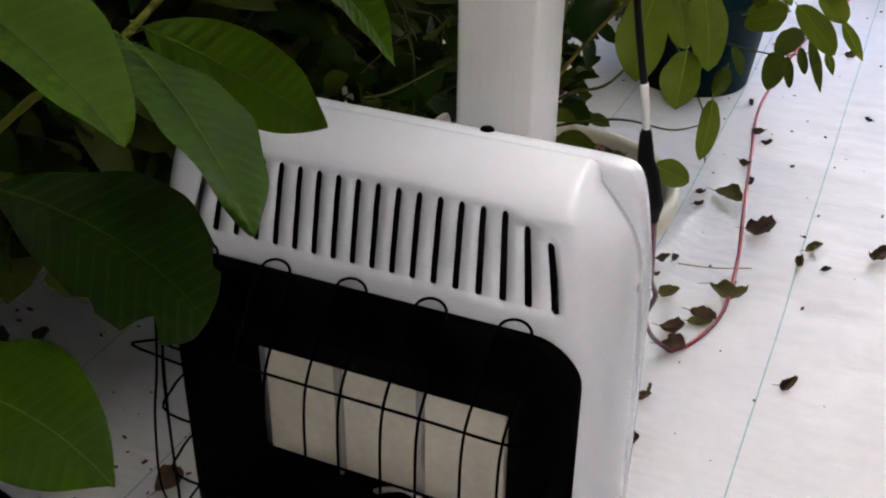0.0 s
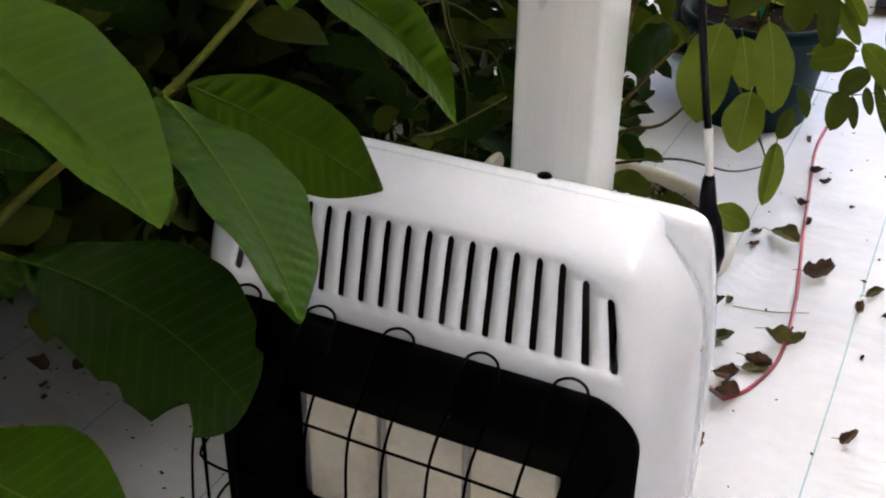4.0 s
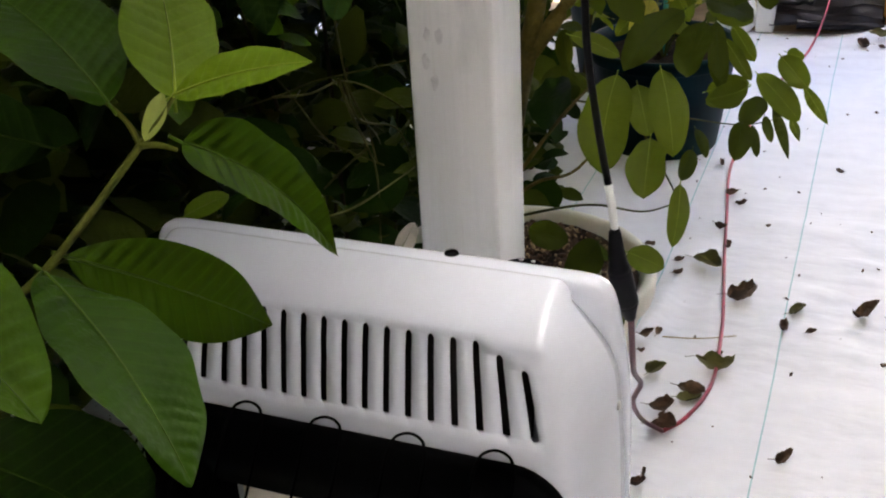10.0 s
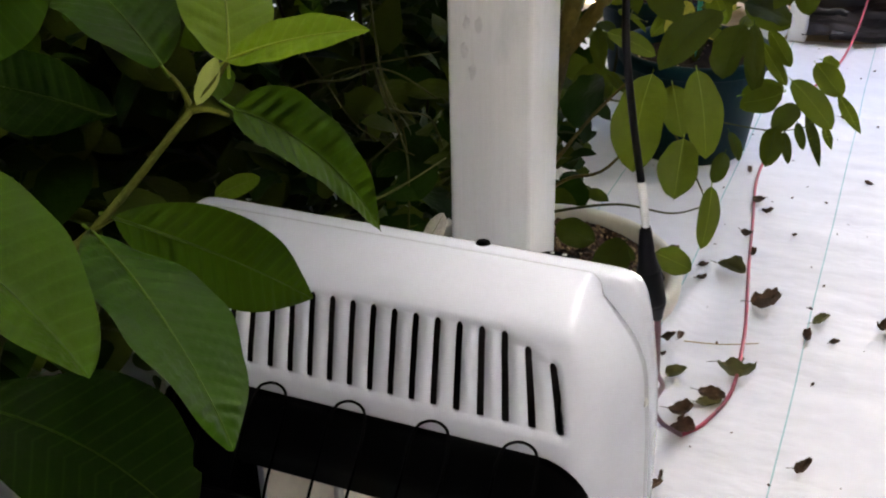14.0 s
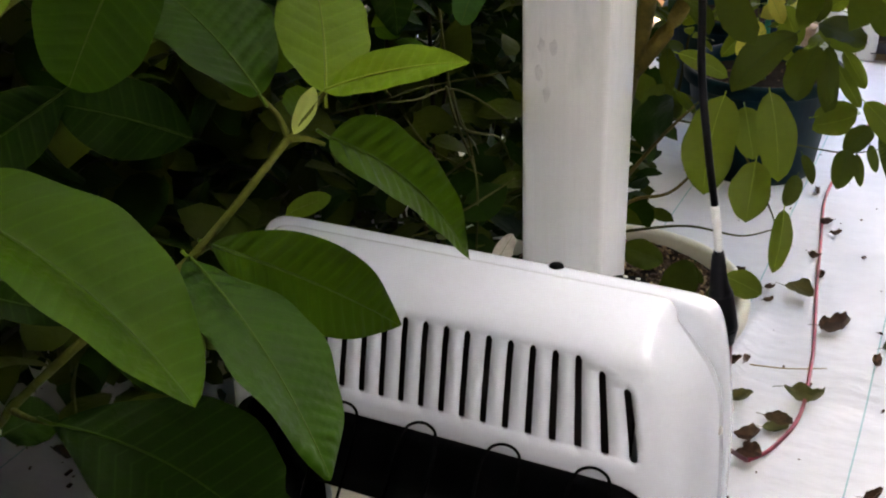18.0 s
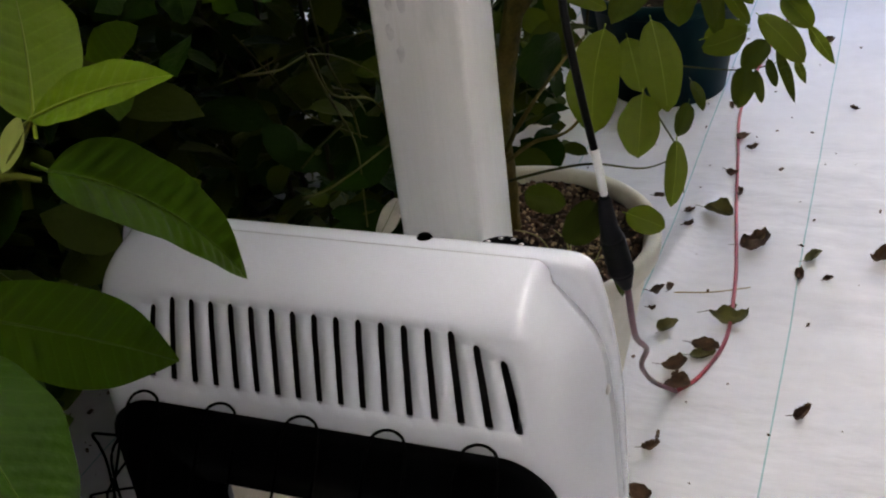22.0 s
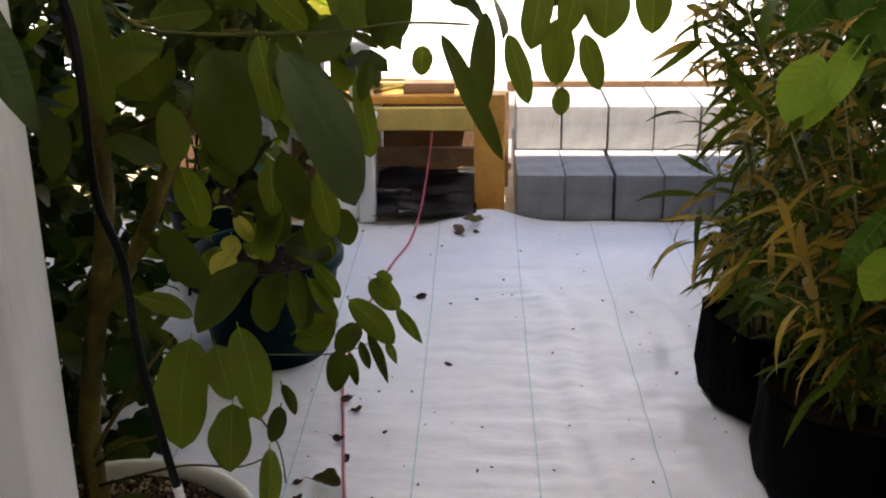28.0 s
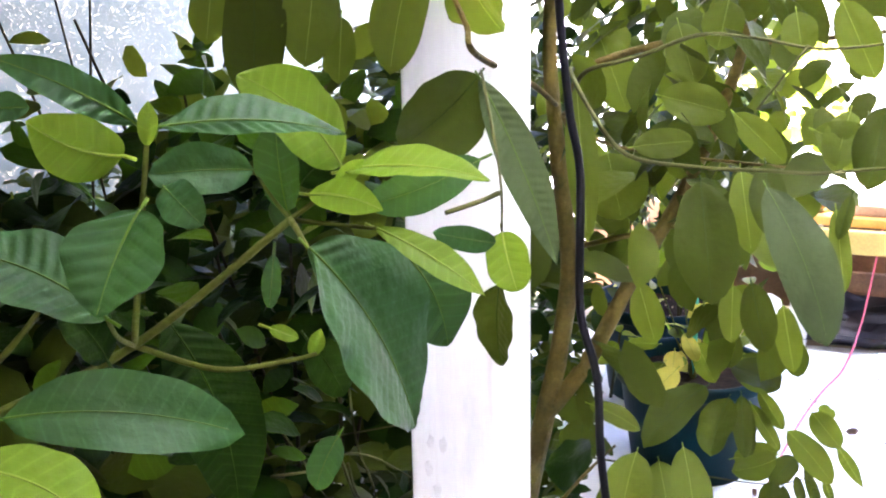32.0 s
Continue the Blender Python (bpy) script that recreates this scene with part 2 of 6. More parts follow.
def fabric_material():
    """White woven ground cover: a fine tape weave with creases and dust."""
    m = principled("white_ground_fabric", (0.78, 0.78, 0.80), 0.42, vary=0.07, scale=3.0, spec=0.5)
    n, l = m.node_tree.nodes, m.node_tree.links
    p = n["Principled BSDF"]
    tc = [x for x in n if x.type == "TEX_COORD"][0]
    waves = []
    for axis in ("X", "Y"):
        w = n.new("ShaderNodeTexWave")
        w.bands_direction = axis
        w.inputs["Scale"].default_value = 110
        w.inputs["Distortion"].default_value = 0.6
        l.new(tc.outputs["Object"], w.inputs["Vector"])
        waves.append(w)
    mp = n.new("ShaderNodeMapping")
    mp.inputs["Scale"].default_value = (5, 12, 8)
    l.new(tc.outputs["Object"], mp.inputs["Vector"])
    cr = n.new("ShaderNodeTexNoise")
    cr.inputs["Scale"].default_value, cr.inputs["Detail"].default_value = 1.2, 3
    l.new(mp.outputs[0], cr.inputs["Vector"])
    mx = n.new("ShaderNodeMath")
    mx.operation = "MAXIMUM"
    l.new(waves[0].outputs["Fac"], mx.inputs[0])
    l.new(waves[1].outputs["Fac"], mx.inputs[1])
    b1, b2 = n.new("ShaderNodeBump"), n.new("ShaderNodeBump")
    b1.inputs["Strength"].default_value, b1.inputs["Distance"].default_value = 0.25, 0.001
    b2.inputs["Strength"].default_value, b2.inputs["Distance"].default_value = 0.3, 0.03
    l.new(mx.outputs[0], b1.inputs["Height"])
    l.new(cr.outputs[0], b2.inputs["Height"])
    l.new(b1.outputs[0], b2.inputs["Normal"])
    l.new(b2.outputs[0], p.inputs["Normal"])
    return m


M_fabric = fabric_material()


def cloth_material(name, color, through_part, hole=0.0):
    """Greenhouse cloth that lets part of the daylight through, with an open weave if hole is set."""
    m = principled(name, color, 0.8, vary=0.08, scale=3)
    n, l = m.node_tree.nodes, m.node_tree.links
    p, out = n["Principled BSDF"], n["Material Output"]
    tr, mix = n.new("ShaderNodeBsdfTranslucent"), n.new("ShaderNodeMixShader")
    tr.inputs["Color"].default_value = (*color, 1)
    mix.inputs[0].default_value = through_part
    l.new(p.outputs[0], mix.inputs[1])
    l.new(tr.outputs[0], mix.inputs[2])
    last = mix
    if hole:
        tc, nz, gt = n.new("ShaderNodeTexCoord"), n.new("ShaderNodeTexNoise"), n.new("ShaderNodeMath")
        nz.inputs["Scale"].default_value, nz.inputs["Detail"].default_value = 150, 3
        l.new(tc.outputs["Object"], nz.inputs["Vector"])
        gt.operation = "GREATER_THAN"
        gt.inputs[1].default_value = 1 - hole
        l.new(nz.outputs[0], gt.inputs[0])
        clear, m2 = n.new("ShaderNodeBsdfTransparent"), n.new("ShaderNodeMixShader")
        l.new(gt.outputs[0], m2.inputs[0])
        l.new(last.outputs[0], m2.inputs[1])
        l.new(clear.outputs[0], m2.inputs[2])
        last = m2
    l.new(last.outputs[0], out.inputs["Surface"])
    return m


M_roof = cloth_material("roof_cloth", (0.9, 0.9, 0.89), 0.8)
M_screen = cloth_material("screen_cloth", (0.11, 0.145, 0.14), 0.4, 0.405)
# cloth of the added flap that lets fill light in from the south
M_fill_flap = cloth_material("fill_flap_cloth", (0.58, 0.58, 0.57), 0.3)
# dark cloth for the added, unseen light-blocking roof and walls
M_shade = cloth_material("added_shade_cloth", (0.03, 0.035, 0.03), 0.3)


# ---- mesh helpers ----
def link_mesh(name, bm, mats, parent=None, label="", smooth=True, m=None):
    me = bpy.data.meshes.new(name)
    bm.to_mesh(me)
    bm.free()
    for mt in (mats if isinstance(mats, (list, tuple)) else [mats]):
        me.materials.append(mt)
    if smooth:
        for p in me.polygons:
            p.use_smooth = True
    ob = new(name, me)
    if parent:
        ob.parent = parent
    if m is not None:
        ob.matrix_basis = m
    if label:
        ob["label"] = label
    return ob


def part(name, bm, material, parent, label="", smooth=True):
    return link_mesh(name, bm, material, parent, label, smooth)


def thing(name, label, category, at=(0, 0, 0), group="", kind=""):
    ob = new(name)
    ob.location = at
    ob.empty_display_size = 0.05
    return tagged(ob, label, category, group, kind)


def box(bm, lo, hi, bevel=0.0):
    b = bmesh.ops.create_cube(bm, size=1.0, matrix=Matrix.LocRotScale([(a + c) / 2 for a, c in zip(lo, hi)], None, [c - a for a, c in zip(lo, hi)]))
    if bevel:
        es = {e for v in b["verts"] for e in v.link_edges}
        bmesh.ops.bevel(bm, geom=list(es), offset=bevel, segments=2, profile=0.6, affect="EDGES")
    return bm


def boxed(lo, hi, bevel=0.0):
    return box(bmesh.new(), lo, hi, bevel)


def smooth_path(pts, step=6):
    """Points along a smooth line through pts."""
    p = [Vector(q) for q in pts]
    out = []
    for i in range(len(p) - 1):
        a, b, c, d = p[max(i - 1, 0)], p[i], p[i + 1], p[min(i + 2, len(p) - 1)]
        for k in range(step):
            t = k / step
            out.append(0.5 * (2 * b + (c - a) * t + (2 * a - 5 * b + 4 * c - d) * t * t + (3 * b - a - 3 * c + d) * t ** 3))
    out.append(p[-1])
    return out


def tube(bm, pts, r0, r1=None, sides=8, step=6, bumpy=0.0, mat=0, rng=random):
    """A round, tapered tube along a smooth line."""
    r1 = r0 if r1 is None else r1
    line = smooth_path(pts, step) if step else [Vector(q) for q in pts]
    rings, up = [], Vector((0.31, 0.17, 0.93))
    for i, q in enumerate(line):
        d = (line[min(i + 1, len(line) - 1)] - line[max(i - 1, 0)]).normalized()
        if abs(d.dot(up)) > 0.97:
            up = Vector((0.9, 0.3, 0.1))
        s = d.cross(up).normalized()
        w = s.cross(d)
        r = r0 + (r1 - r0) * i / (len(line) - 1)
        r *= 1 + bumpy * rng.uniform(-1, 1)
        rings.append([bm.verts.new(q + r * (math.cos(a) * s + math.sin(a) * w)) for a in [2 * math.pi * k / sides for k in range(sides)]])
    for a, b in zip(rings, rings[1:]):
        for k in range(sides):
            bm.faces.new((a[k], a[(k + 1) % sides], b[(k + 1) % sides], b[k])).material_index = mat
    bm.faces.new(rings[0][::-1]).material_index = mat
    bm.faces.new(rings[-1]).material_index = mat
    return bm


def lathe(bm, prof, segs=40, mat=0, wobble=None):
    """A body of revolution about z from (radius, height) pairs."""
    rings = []
    for r, z in prof:
        rings.append([bm.verts.new(((r * (wobble(2 * math.pi * k / segs, z) if wobble else 1)) * math.cos(2 * math.pi * k / segs),
                                    (r * (wobble(2 * math.pi * k / segs, z) if wobble else 1)) * math.sin(2 * math.pi * k / segs), z)) for k in range(segs)])
    for a, b in zip(rings, rings[1:]):
        for k in range(segs):
            bm.faces.new((a[k], a[(k + 1) % segs], b[(k + 1) % segs], b[k])).material_index = mat
    return bm


# outline of a leaf: where it is widest, fullness towards the base and towards the tip
SHAPES = {"big": (0.52, 0.72, 0.98), "obovate": (0.62, 0.95, 0.42), "blunt": (0.5, 0.5, 0.5), "blunt2": (0.42, 0.52, 0.56), "oval": (0.5, 0.6, 0.62), "long": (0.45, 0.8, 1.0), "wide": (0.48, 0.6, 0.8), "early": (0.24, 0.45, 0.8), "square": (0.6, 0.6, 0.38), "blade": (0.35, 0.6, 1.1)}


def blade_verts(shape, length, width, fold, droop, nu, nv, ribs, wave, rng, bend=None):
    """Rows of points of a leaf blade from its base (origin) along +y, upper face to +z."""
    p, a, b = SHAPES[shape]
    ph, curve, twist = rng.uniform(0, 6.28), rng.uniform(-0.045, 0.045), rng.uniform(-0.3, 0.3)
    if bend is not None:
        curve, twist = bend, twist * 0.4
    rows = []
    for i in range(nu + 1):
        u = i / nu
        w = width / 2 * ((1 - ((p - u) / p) ** 2) ** a if u < p else max(0.0, 1 - ((u - p) / (1 - p)) ** 2) ** b)
        row = []
        for j in range(-nv, nv + 1):
            v = j / nv
            x = v * w
            edge = wave * width * (math.sin(9 * u + ph + 2 * v) + 0.5 * math.sin(23 * u + 2 * ph - 3 * v)) * v * v
            rib = ribs * -0.0011 * math.cos(2 * math.pi * (u * length - 0.5 * abs(x)) / VEIN) * min(1, 3 * abs(v)) * (1 - abs(v) ** 3) * (1 - u * 0.5)
            z = fold * abs(x) - 0.35 * fold * abs(x) * abs(v) - droop * length * (u * u - u) * 1.3 + edge + rib + twist * x * (u - 0.3)
            row.append(Vector((x * (1 + 0.03 * math.sin(11 * u + ph + v)) + curve * length * 4 * u * (1 - u), u * length, z)))
        rows.append(row)
    return rows


def blade(bm, rows, mat=0, tip=True):
    vs = [[bm.verts.new(p) for p in r] for r in rows[1:-1]]
    base, end = bm.verts.new(rows[0][len(rows[0]) // 2]), bm.verts.new(rows[-1][len(rows[0]) // 2])
    for a, b in zip(vs, vs[1:]):
        for k in range(len(a) - 1):
            bm.faces.new((a[k], a[k + 1], b[k + 1], b[k])).material_index = mat
    for k in range(len(vs[0]) - 1):
        bm.faces.new((base, vs[0][k + 1], vs[0][k])).material_index = mat
        bm.faces.new((end, vs[-1][k], vs[-1][k + 1])).material_index = mat
    return bm


def leaf_pose(base, tip, normal):
    b, d = Vector(base), (Vector(tip) - Vector(base)).normalized()
    side = d.cross(Vector(normal)).normalized()
    up = side.cross(d)
    return Matrix.Translation(b) @ Matrix((side, d, up)).transposed().to_4x4()


LEAF_RNG = random.Random(5)
VEIN_OF = {"big_leaf_young": M_vein_young, "oval_leaf": M_vein_young, "yellowing_leaf": M_vein_young, "big_leaf_dark": M_vein_dark, "oval_leaf_dark": M_vein_dark}


def leaf(plant, base, tip, normal, width, material, fold=0.2, droop=0.1, shape="big", name="leaf", bend=0.0, bites=()):
    """One whole leaf with blade, raised midrib, side veins and a short stalk, as a part of its plant."""
    rng = LEAF_RNG
    length = (Vector(tip) - Vector(base)).length
    big = shape != "oval"
    if not big:
        fold, droop = fold + rng.uniform(-0.1, 0.25), droop + rng.uniform(-0.05, 0.2)
    nu, nv, ribs = (int(length / VEIN * 6) + 10, 7, 1.2 if shape in ("wide", "early") else 0.95) if big else (14, 4, 1)
    if material is M_leaf_young:
        ribs *= 0.4
    rows = blade_verts(shape, length, width, fold, droop, nu, nv, ribs, 0.03 if big else 0.045, rng, bend)
    for at, wide, deep, edge in bites:
        for i, r in enumerate(rows):
            k = max(0.0, 1 - abs(i / nu - at) / wide) ** 0.6
            for j in range(len(r)):
                v = (j - nv) / nv
                if v * edge > 0.35:
                    r[j] = r[j].lerp(r[nv], deep * k * (v * edge - 0.35) / 0.65)
    bm = bmesh.new()
    blade(bm, rows)
    mid = [r[nv] + Vector((0, 0, 0.0006)) for r in rows]
    tube(bm, mid[:-1], 0.0008 if big else 0.0005, 0.0002, 5, 0, mat=1)
    tube(bm, [rows[0][nv] + Vector((0, 0.001, 0)), Vector((0, -0.007, -0.002))], 0.0009, 0.001, 6, 0, mat=1)
    return link_mesh(name, bm, [material, VEIN_OF.get(material.name, M_vein)], plant, m=leaf_pose(base, tip, normal))


# ---- the place: ground, walls, added unseen cloth roof and ends ----
def ground_height(x, y):
    """The lie of the fabric: soft creases, a swell by the timber, and a lift at the far edge."""
    h = 0.006 * noise.noise((x * 1.7, y * 1.3, 3.0)) + 0.0022 * noise.noise((x * 3.5, y * 12, 1.0)) + 0.003 * noise.noise((x * 9, y * 6, 8.0))
    h += 0.0028 * abs(noise.noise((x * 5.5 + y * 2, y * 6 - x * 3, 21.0))) + 0.0016 * abs(noise.noise((x * 14 - y * 4, y * 12, 23.0)))
    h += 0.05 * math.exp(-((x - 0.46) / 0.16) ** 2 - ((y - 3.45) / 0.16) ** 2)
    h += 0.03 * math.exp(-((x + 0.05 - 0.1 * (y - 0.78)) / 0.035) ** 2) * max(0, min(1, (y - 0.45) / 0.3)) * max(0, min(1, (1.7 - y) / 0.6))
    run = max(0, min(1, (x - 0.05) / 0.15)) * max(0, min(1, (1.25 - x) / 0.2)) * max(0, min(1, (y - 0.6) / 0.6)) * max(0, min(1, (3.35 - y) / 0.3))
    h += run * (0.011 * noise.noise((x * 2.2 + y, y * 7, 4.0)) + 0.009 * noise.noise((x * 8 - y * 1.5, y * 1.8, 6.0)) + 0.004 * noise.noise((x * 5, y * 19, 7.0)))
    if run > 0:
        # short cross wrinkles, then long creases towards the grow bags
        m = max(0, min(1, 0.5 + 2.2 * noise.noise((x * 1.9, y * 1.5, 11.0)))) * max(0, min(1, (0.85 - x) / 0.25))
        h += run * m * 0.0034 * math.sin(6.283 * (y / 0.085 + 0.55 * noise.noise((x * 2.5, y * 3, 12.0)) + 0.25 * x)) * (0.6 + 0.8 * noise.noise((x * 5, y * 5, 13.0)))
        m = max(0, min(1, 0.6 + 2.5 * noise.noise((x * 3, y * 1.8, 17.0)))) * max(0, 1 - ((x - 0.58) / 0.26) ** 2)
        h += run * m * 0.0012 * math.sin(6.283 * (y / 0.047 + 0.5 * noise.noise((x * 4, y * 5, 18.0)) - 0.3 * x))
        m = max(0, min(1, 0.45 + 2.0 * noise.noise((x * 2.5, y * 1.1, 14.0)))) * max(0, min(1, (x - 0.5) / 0.2))
        h += run * m * 0.0068 * math.sin(6.283 * ((x + 0.12 * y) / 0.13 + 0.6 * noise.noise((x * 1.5, y * 2.2, 15.0))))
    return h


def fabric():
    xs = np.concatenate([np.linspace(-2.6, -0.25, 70)[:-1], np.linspace(-0.25, 1.25, 150), np.linspace(1.25, 2.6, 30)[1:]])
    ys = np.concatenate([np.linspace(-2.4, 0.3, 90)[:-1], np.linspace(0.3, 3.47, 300)])
    verts = [(x, y + (0.02 * noise.noise((x * 4, 0, 0)) if j == len(ys) - 1 else 0), ground_height(x, y)) for j, y in enumerate(ys) for x in xs]
    nx = len(xs)
    faces = [(j * nx + i, j * nx + i + 1, (j + 1) * nx + i + 1, (j + 1) * nx + i) for j in range(len(ys) - 1) for i in range(nx - 1)]
    me = bpy.data.meshes.new("ground_fabric")
    me.from_pydata(verts, [], faces)
    me.materials.append(M_fabric)
    for p in me.polygons:
        p.use_smooth = True
    ob = tagged(new("ground_fabric", me), "white woven ground cover fabric, creased and dusty, over the earth floor", "ground cover", kind="structure")
    for k in range(-8, 8):
        x = 0.274 + 0.302 * k
        bm = bmesh.new()
        prev = None
        for y in np.linspace(-2.4, 3.44, 240):
            xx = x + 0.004 * noise.noise((k, y * 1.5, 0))
            a, b = [bm.verts.new((xx + s * 0.0015, y, ground_height(xx, y) + 0.0015)) for s in (-1, 1)]
            if prev:
                bm.faces.new((prev[0], prev[1], b, a))
            prev = (a, b)
        part("stripe", bm, M_teal, ob)
    return ob


earth = link_mesh("ground", bmesh.new(), M_earth)
earth.data.from_pydata([(-400, -400, -0.03), (400, -400, -0.03), (400, 400, -0.03), (-400, 400, -0.03)], [], [(0, 1, 2, 3)])
tagged(earth, "bare brown earth around and beyond the greenhouse", "ground", kind="structure")
fabric()

# roof out of view, added so that soft light falls along the aisle
bm = boxed((0.0, -2.6, 2.55), (0.84, 3.2, 2.56))
tagged(link_mesh("added_roof_strip", bm, M_roof, smooth=False), "unseen white translucent cloth roof strip, added to light the aisle", "roof", kind="structure")
# dark roof panels out of view, added to shade both planted sides
bm = bmesh.new()
box(bm, (-2.7, -2.6, 2.57), (0.02, 3.2, 2.58))
box(bm, (0.82, -2.6, 2.57), (2.7, 3.2, 2.58))
tagged(link_mesh("added_roof_side", bm, M_shade, smooth=False), "unseen dark cloth roof, added to hold light off the planted sides", "roof", kind="structure")
bm = boxed((-2.71, -2.6, -0.02), (-2.70, 6.5, 2.62))
tagged(link_mesh("wall_west", bm, M_screen, smooth=False), "pale woven shade cloth side wall, sunlit from outside", "wall", kind="structure")
# dark walls out of view, added to cut light from east and south
bm = boxed((2.70, -2.6, -0.02), (2.71, 3.3, 2.62))
tagged(link_mesh("added_block_east", bm, M_shade, smooth=False), "unseen dark cloth side wall, added to keep light out", "wall", kind="structure")
bm = boxed((-2.7, -2.61, -0.02), (0.25, -2.60, 2.62))
tagged(link_mesh("added_block_south", bm, M_shade, smooth=False), "unseen dark cloth end wall, added to keep light out", "wall", kind="structure")
# unseen flap, added to give post and heater front some fill light
tagged(link_mesh("fill_flap_south", boxed((0.25, -2.612, -0.02), (2.7, -2.602, 2.62)), M_fill_flap, smooth=False), "unseen white translucent cloth flap, added as fill light from behind", "door", kind="structure")
bm = boxed((-6, 7.5, -0.02), (6, 7.6, 3.2))
tagged(link_mesh("wall_north", bm, M_vinyl, smooth=False), "bright white sunlit wall beyond the timber deck", "wall", kind="structure")


# ---- the post ----
def vinyl_post():
    t = thing("post", "white vinyl square post behind the heater", "post", (-0.056, 0.225, 0))
    bm = boxed((-0.051, -0.051, 0.0), (0.051, 0.051, 2.55), 0.006)
    part("shaft", bm, M_vinyl, t)
    rng = random.Random(3)
    for x, z in ((-0.026, 0.985), (-0.012, 0.985), (-0.03, 0.955), (-0.02, 0.93)):
        bm = bmesh.new()
        n = 9
        vs = [bm.verts.new((x + 0.006 * rng.uniform(0.5, 1) * math.cos(6.28 * k / n), -0.0514, z + 0.012 * rng.uniform(0.5, 1) * math.sin(6.28 * k / n))) for k in range(n)]
        bm.faces.new(vs)
        part("smudge", bm, M_smudge, t, "faint grey scuff mark")
    return t


vinyl_post()


# ---- the heater ----
def heater():
    h = thing("gas_heater", "white enamel gas heater with black front and wire guard", "heater", (-0.085, 0, 0))
    yb = -0.013
    prof = [(-0.013, 0.8035), (-0.0145, 0.8075), (-0.018, 0.809), (-0.022, 0.8087), (-0.03, 0.8073), (-0.05, 0.803), (-0.07, 0.797), (-0.083, 0.790),
            (-0.091, 0.783), (-0.0955, 0.776), (-0.0963, 0.773), (-0.098, 0.766), (-0.099, 0.763), (-0.1015, 0.755), (-0.1022, 0.752), (-0.107, 0.73), (-0.112, 0.71), (-0.1165, 0.688), (-0.1172, 0.685), (-0.119, 0.674), (-0.121, 0.66), (-0.1225, 0.63),
            (-0.1225, 0.52), (-0.1225, 0.4), (-0.1225, 0.3), (-0.1225, 0.19), (-0.1225, 0.14), (-0.119, 0.115), (-0.11, 0.1)]
    # columns: slot edges, then the turn of the sides
    pitch, half = 0.0230, 0.0035
    cols, slot_cols = [], []
    for k in range(18):
        c = (k - 8.5) * pitch
        slot_cols.append((len(cols), k))
        cols += [c - half, c + half]
    W = 0.2775
    side = [0.75, 0.79, 0.82, 0.84, 0.86, 0.88, 0.90, 0.92, 0.938, 0.955, 0.97, 0.982, 0.991, 0.997, 1.0]
    cols = [-W * s for s in reversed(side)] + cols + [W * s for s in side]
    off = len(side)

    def half_width(z, s):
        # sides that lean in a little, then round over into the top
        lean, shoulder = max(0, min(1, (z - 0.58) / 0.225)), max(0, min(1, (z - 0.70) / 0.105)) ** 2.4
        return W - 0.016 * lean - 0.044 * shoulder if s > 0 else W + 0.010 - 0.012 * lean - 0.026 * shoulder

    def turn(X):
        return 1.0 if X < 0.74 else max(0, 1 - ((X - 0.74) / 0.26) ** 2.6) ** (1 / 2.0)

    bm = bmesh.new()
    grid = []
    for y, z in prof:
        row = []
        for i, c in enumerate(cols):
            if off <= i < off + 36:
                # round off the slot ends
                n = (i - off) // 2
                mid_c = (n - 8.5) * pitch
                if min(abs(z - {0: 0.755, 1: 0.766}.get(min(n, 17 - n), 0.776)), abs(z - 0.685)) < 1e-4:
                    c = mid_c + (c - mid_c) * 0.4
            X = abs(c) / W
            g = max(0, min(1, (0.776 - z) / 0.085))
            def fan(q):
                return q * (1 + 0.10 * (q / 0.2) ** 2 * (g - 0.15)) - 0.0025 * (1 - (q / 0.2) ** 2)
            if abs(c) <= 0.2:
                xr = fan(c)
            else:
                k = (abs(c) - 0.2) / (W - 0.2)
                xr = math.copysign(fan(0.2) + (half_width(z, c) - fan(0.2)) * k, c)
            k = max(0.0, (X - 0.81) / 0.19)
            zz = z - 0.02 * (1 - math.sqrt(max(0.0, 1 - k * k))) * max(0, min(1, (z - 0.66) / 0.12))
            row.append(bm.verts.new((xr, yb + (y - yb) * turn(X), zz)))
        grid.append(row)
    for r in range(len(prof) - 1):
        z0, z1 = prof[r][1], prof[r + 1][1]
        for c in range(len(cols) - 1):
            k = c - off
            if 0 <= k < 36 and k % 2 == 0:
                n = k // 2
                edge = min(n, 17 - n)
                top = {0: 0.755, 1: 0.766, 2: 0.776}.get(edge, 0.776)
                if z0 <= top + 1e-4 and z1 >= 0.685 - 1e-4:
                    continue
            cx = (cols[c] + cols[c + 1]) / 2
            if abs(cx) < 0.2 and z0 <= 0.63 and z1 >= 0.19:
                continue
            bm.faces.new((grid[r][c], grid[r][c + 1], grid[r + 1][c + 1], grid[r + 1][c]))
    shell = part("casing", bm, M_enamel, h, "glossy white enamelled steel casing with a row of slots")
    thick = shell.modifiers.new("sheet", "SOLIDIFY")
    thick.thickness, thick.offset = 0.0014, -1.0
    # dark sheet added close behind the slots as their shade, then rear panel and base
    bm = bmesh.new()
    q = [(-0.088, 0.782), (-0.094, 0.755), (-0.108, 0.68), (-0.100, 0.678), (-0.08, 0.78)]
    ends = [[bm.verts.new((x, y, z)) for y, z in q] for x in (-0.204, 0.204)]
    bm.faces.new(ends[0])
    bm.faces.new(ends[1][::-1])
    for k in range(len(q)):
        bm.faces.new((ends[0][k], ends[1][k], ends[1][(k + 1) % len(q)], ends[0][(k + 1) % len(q)]))
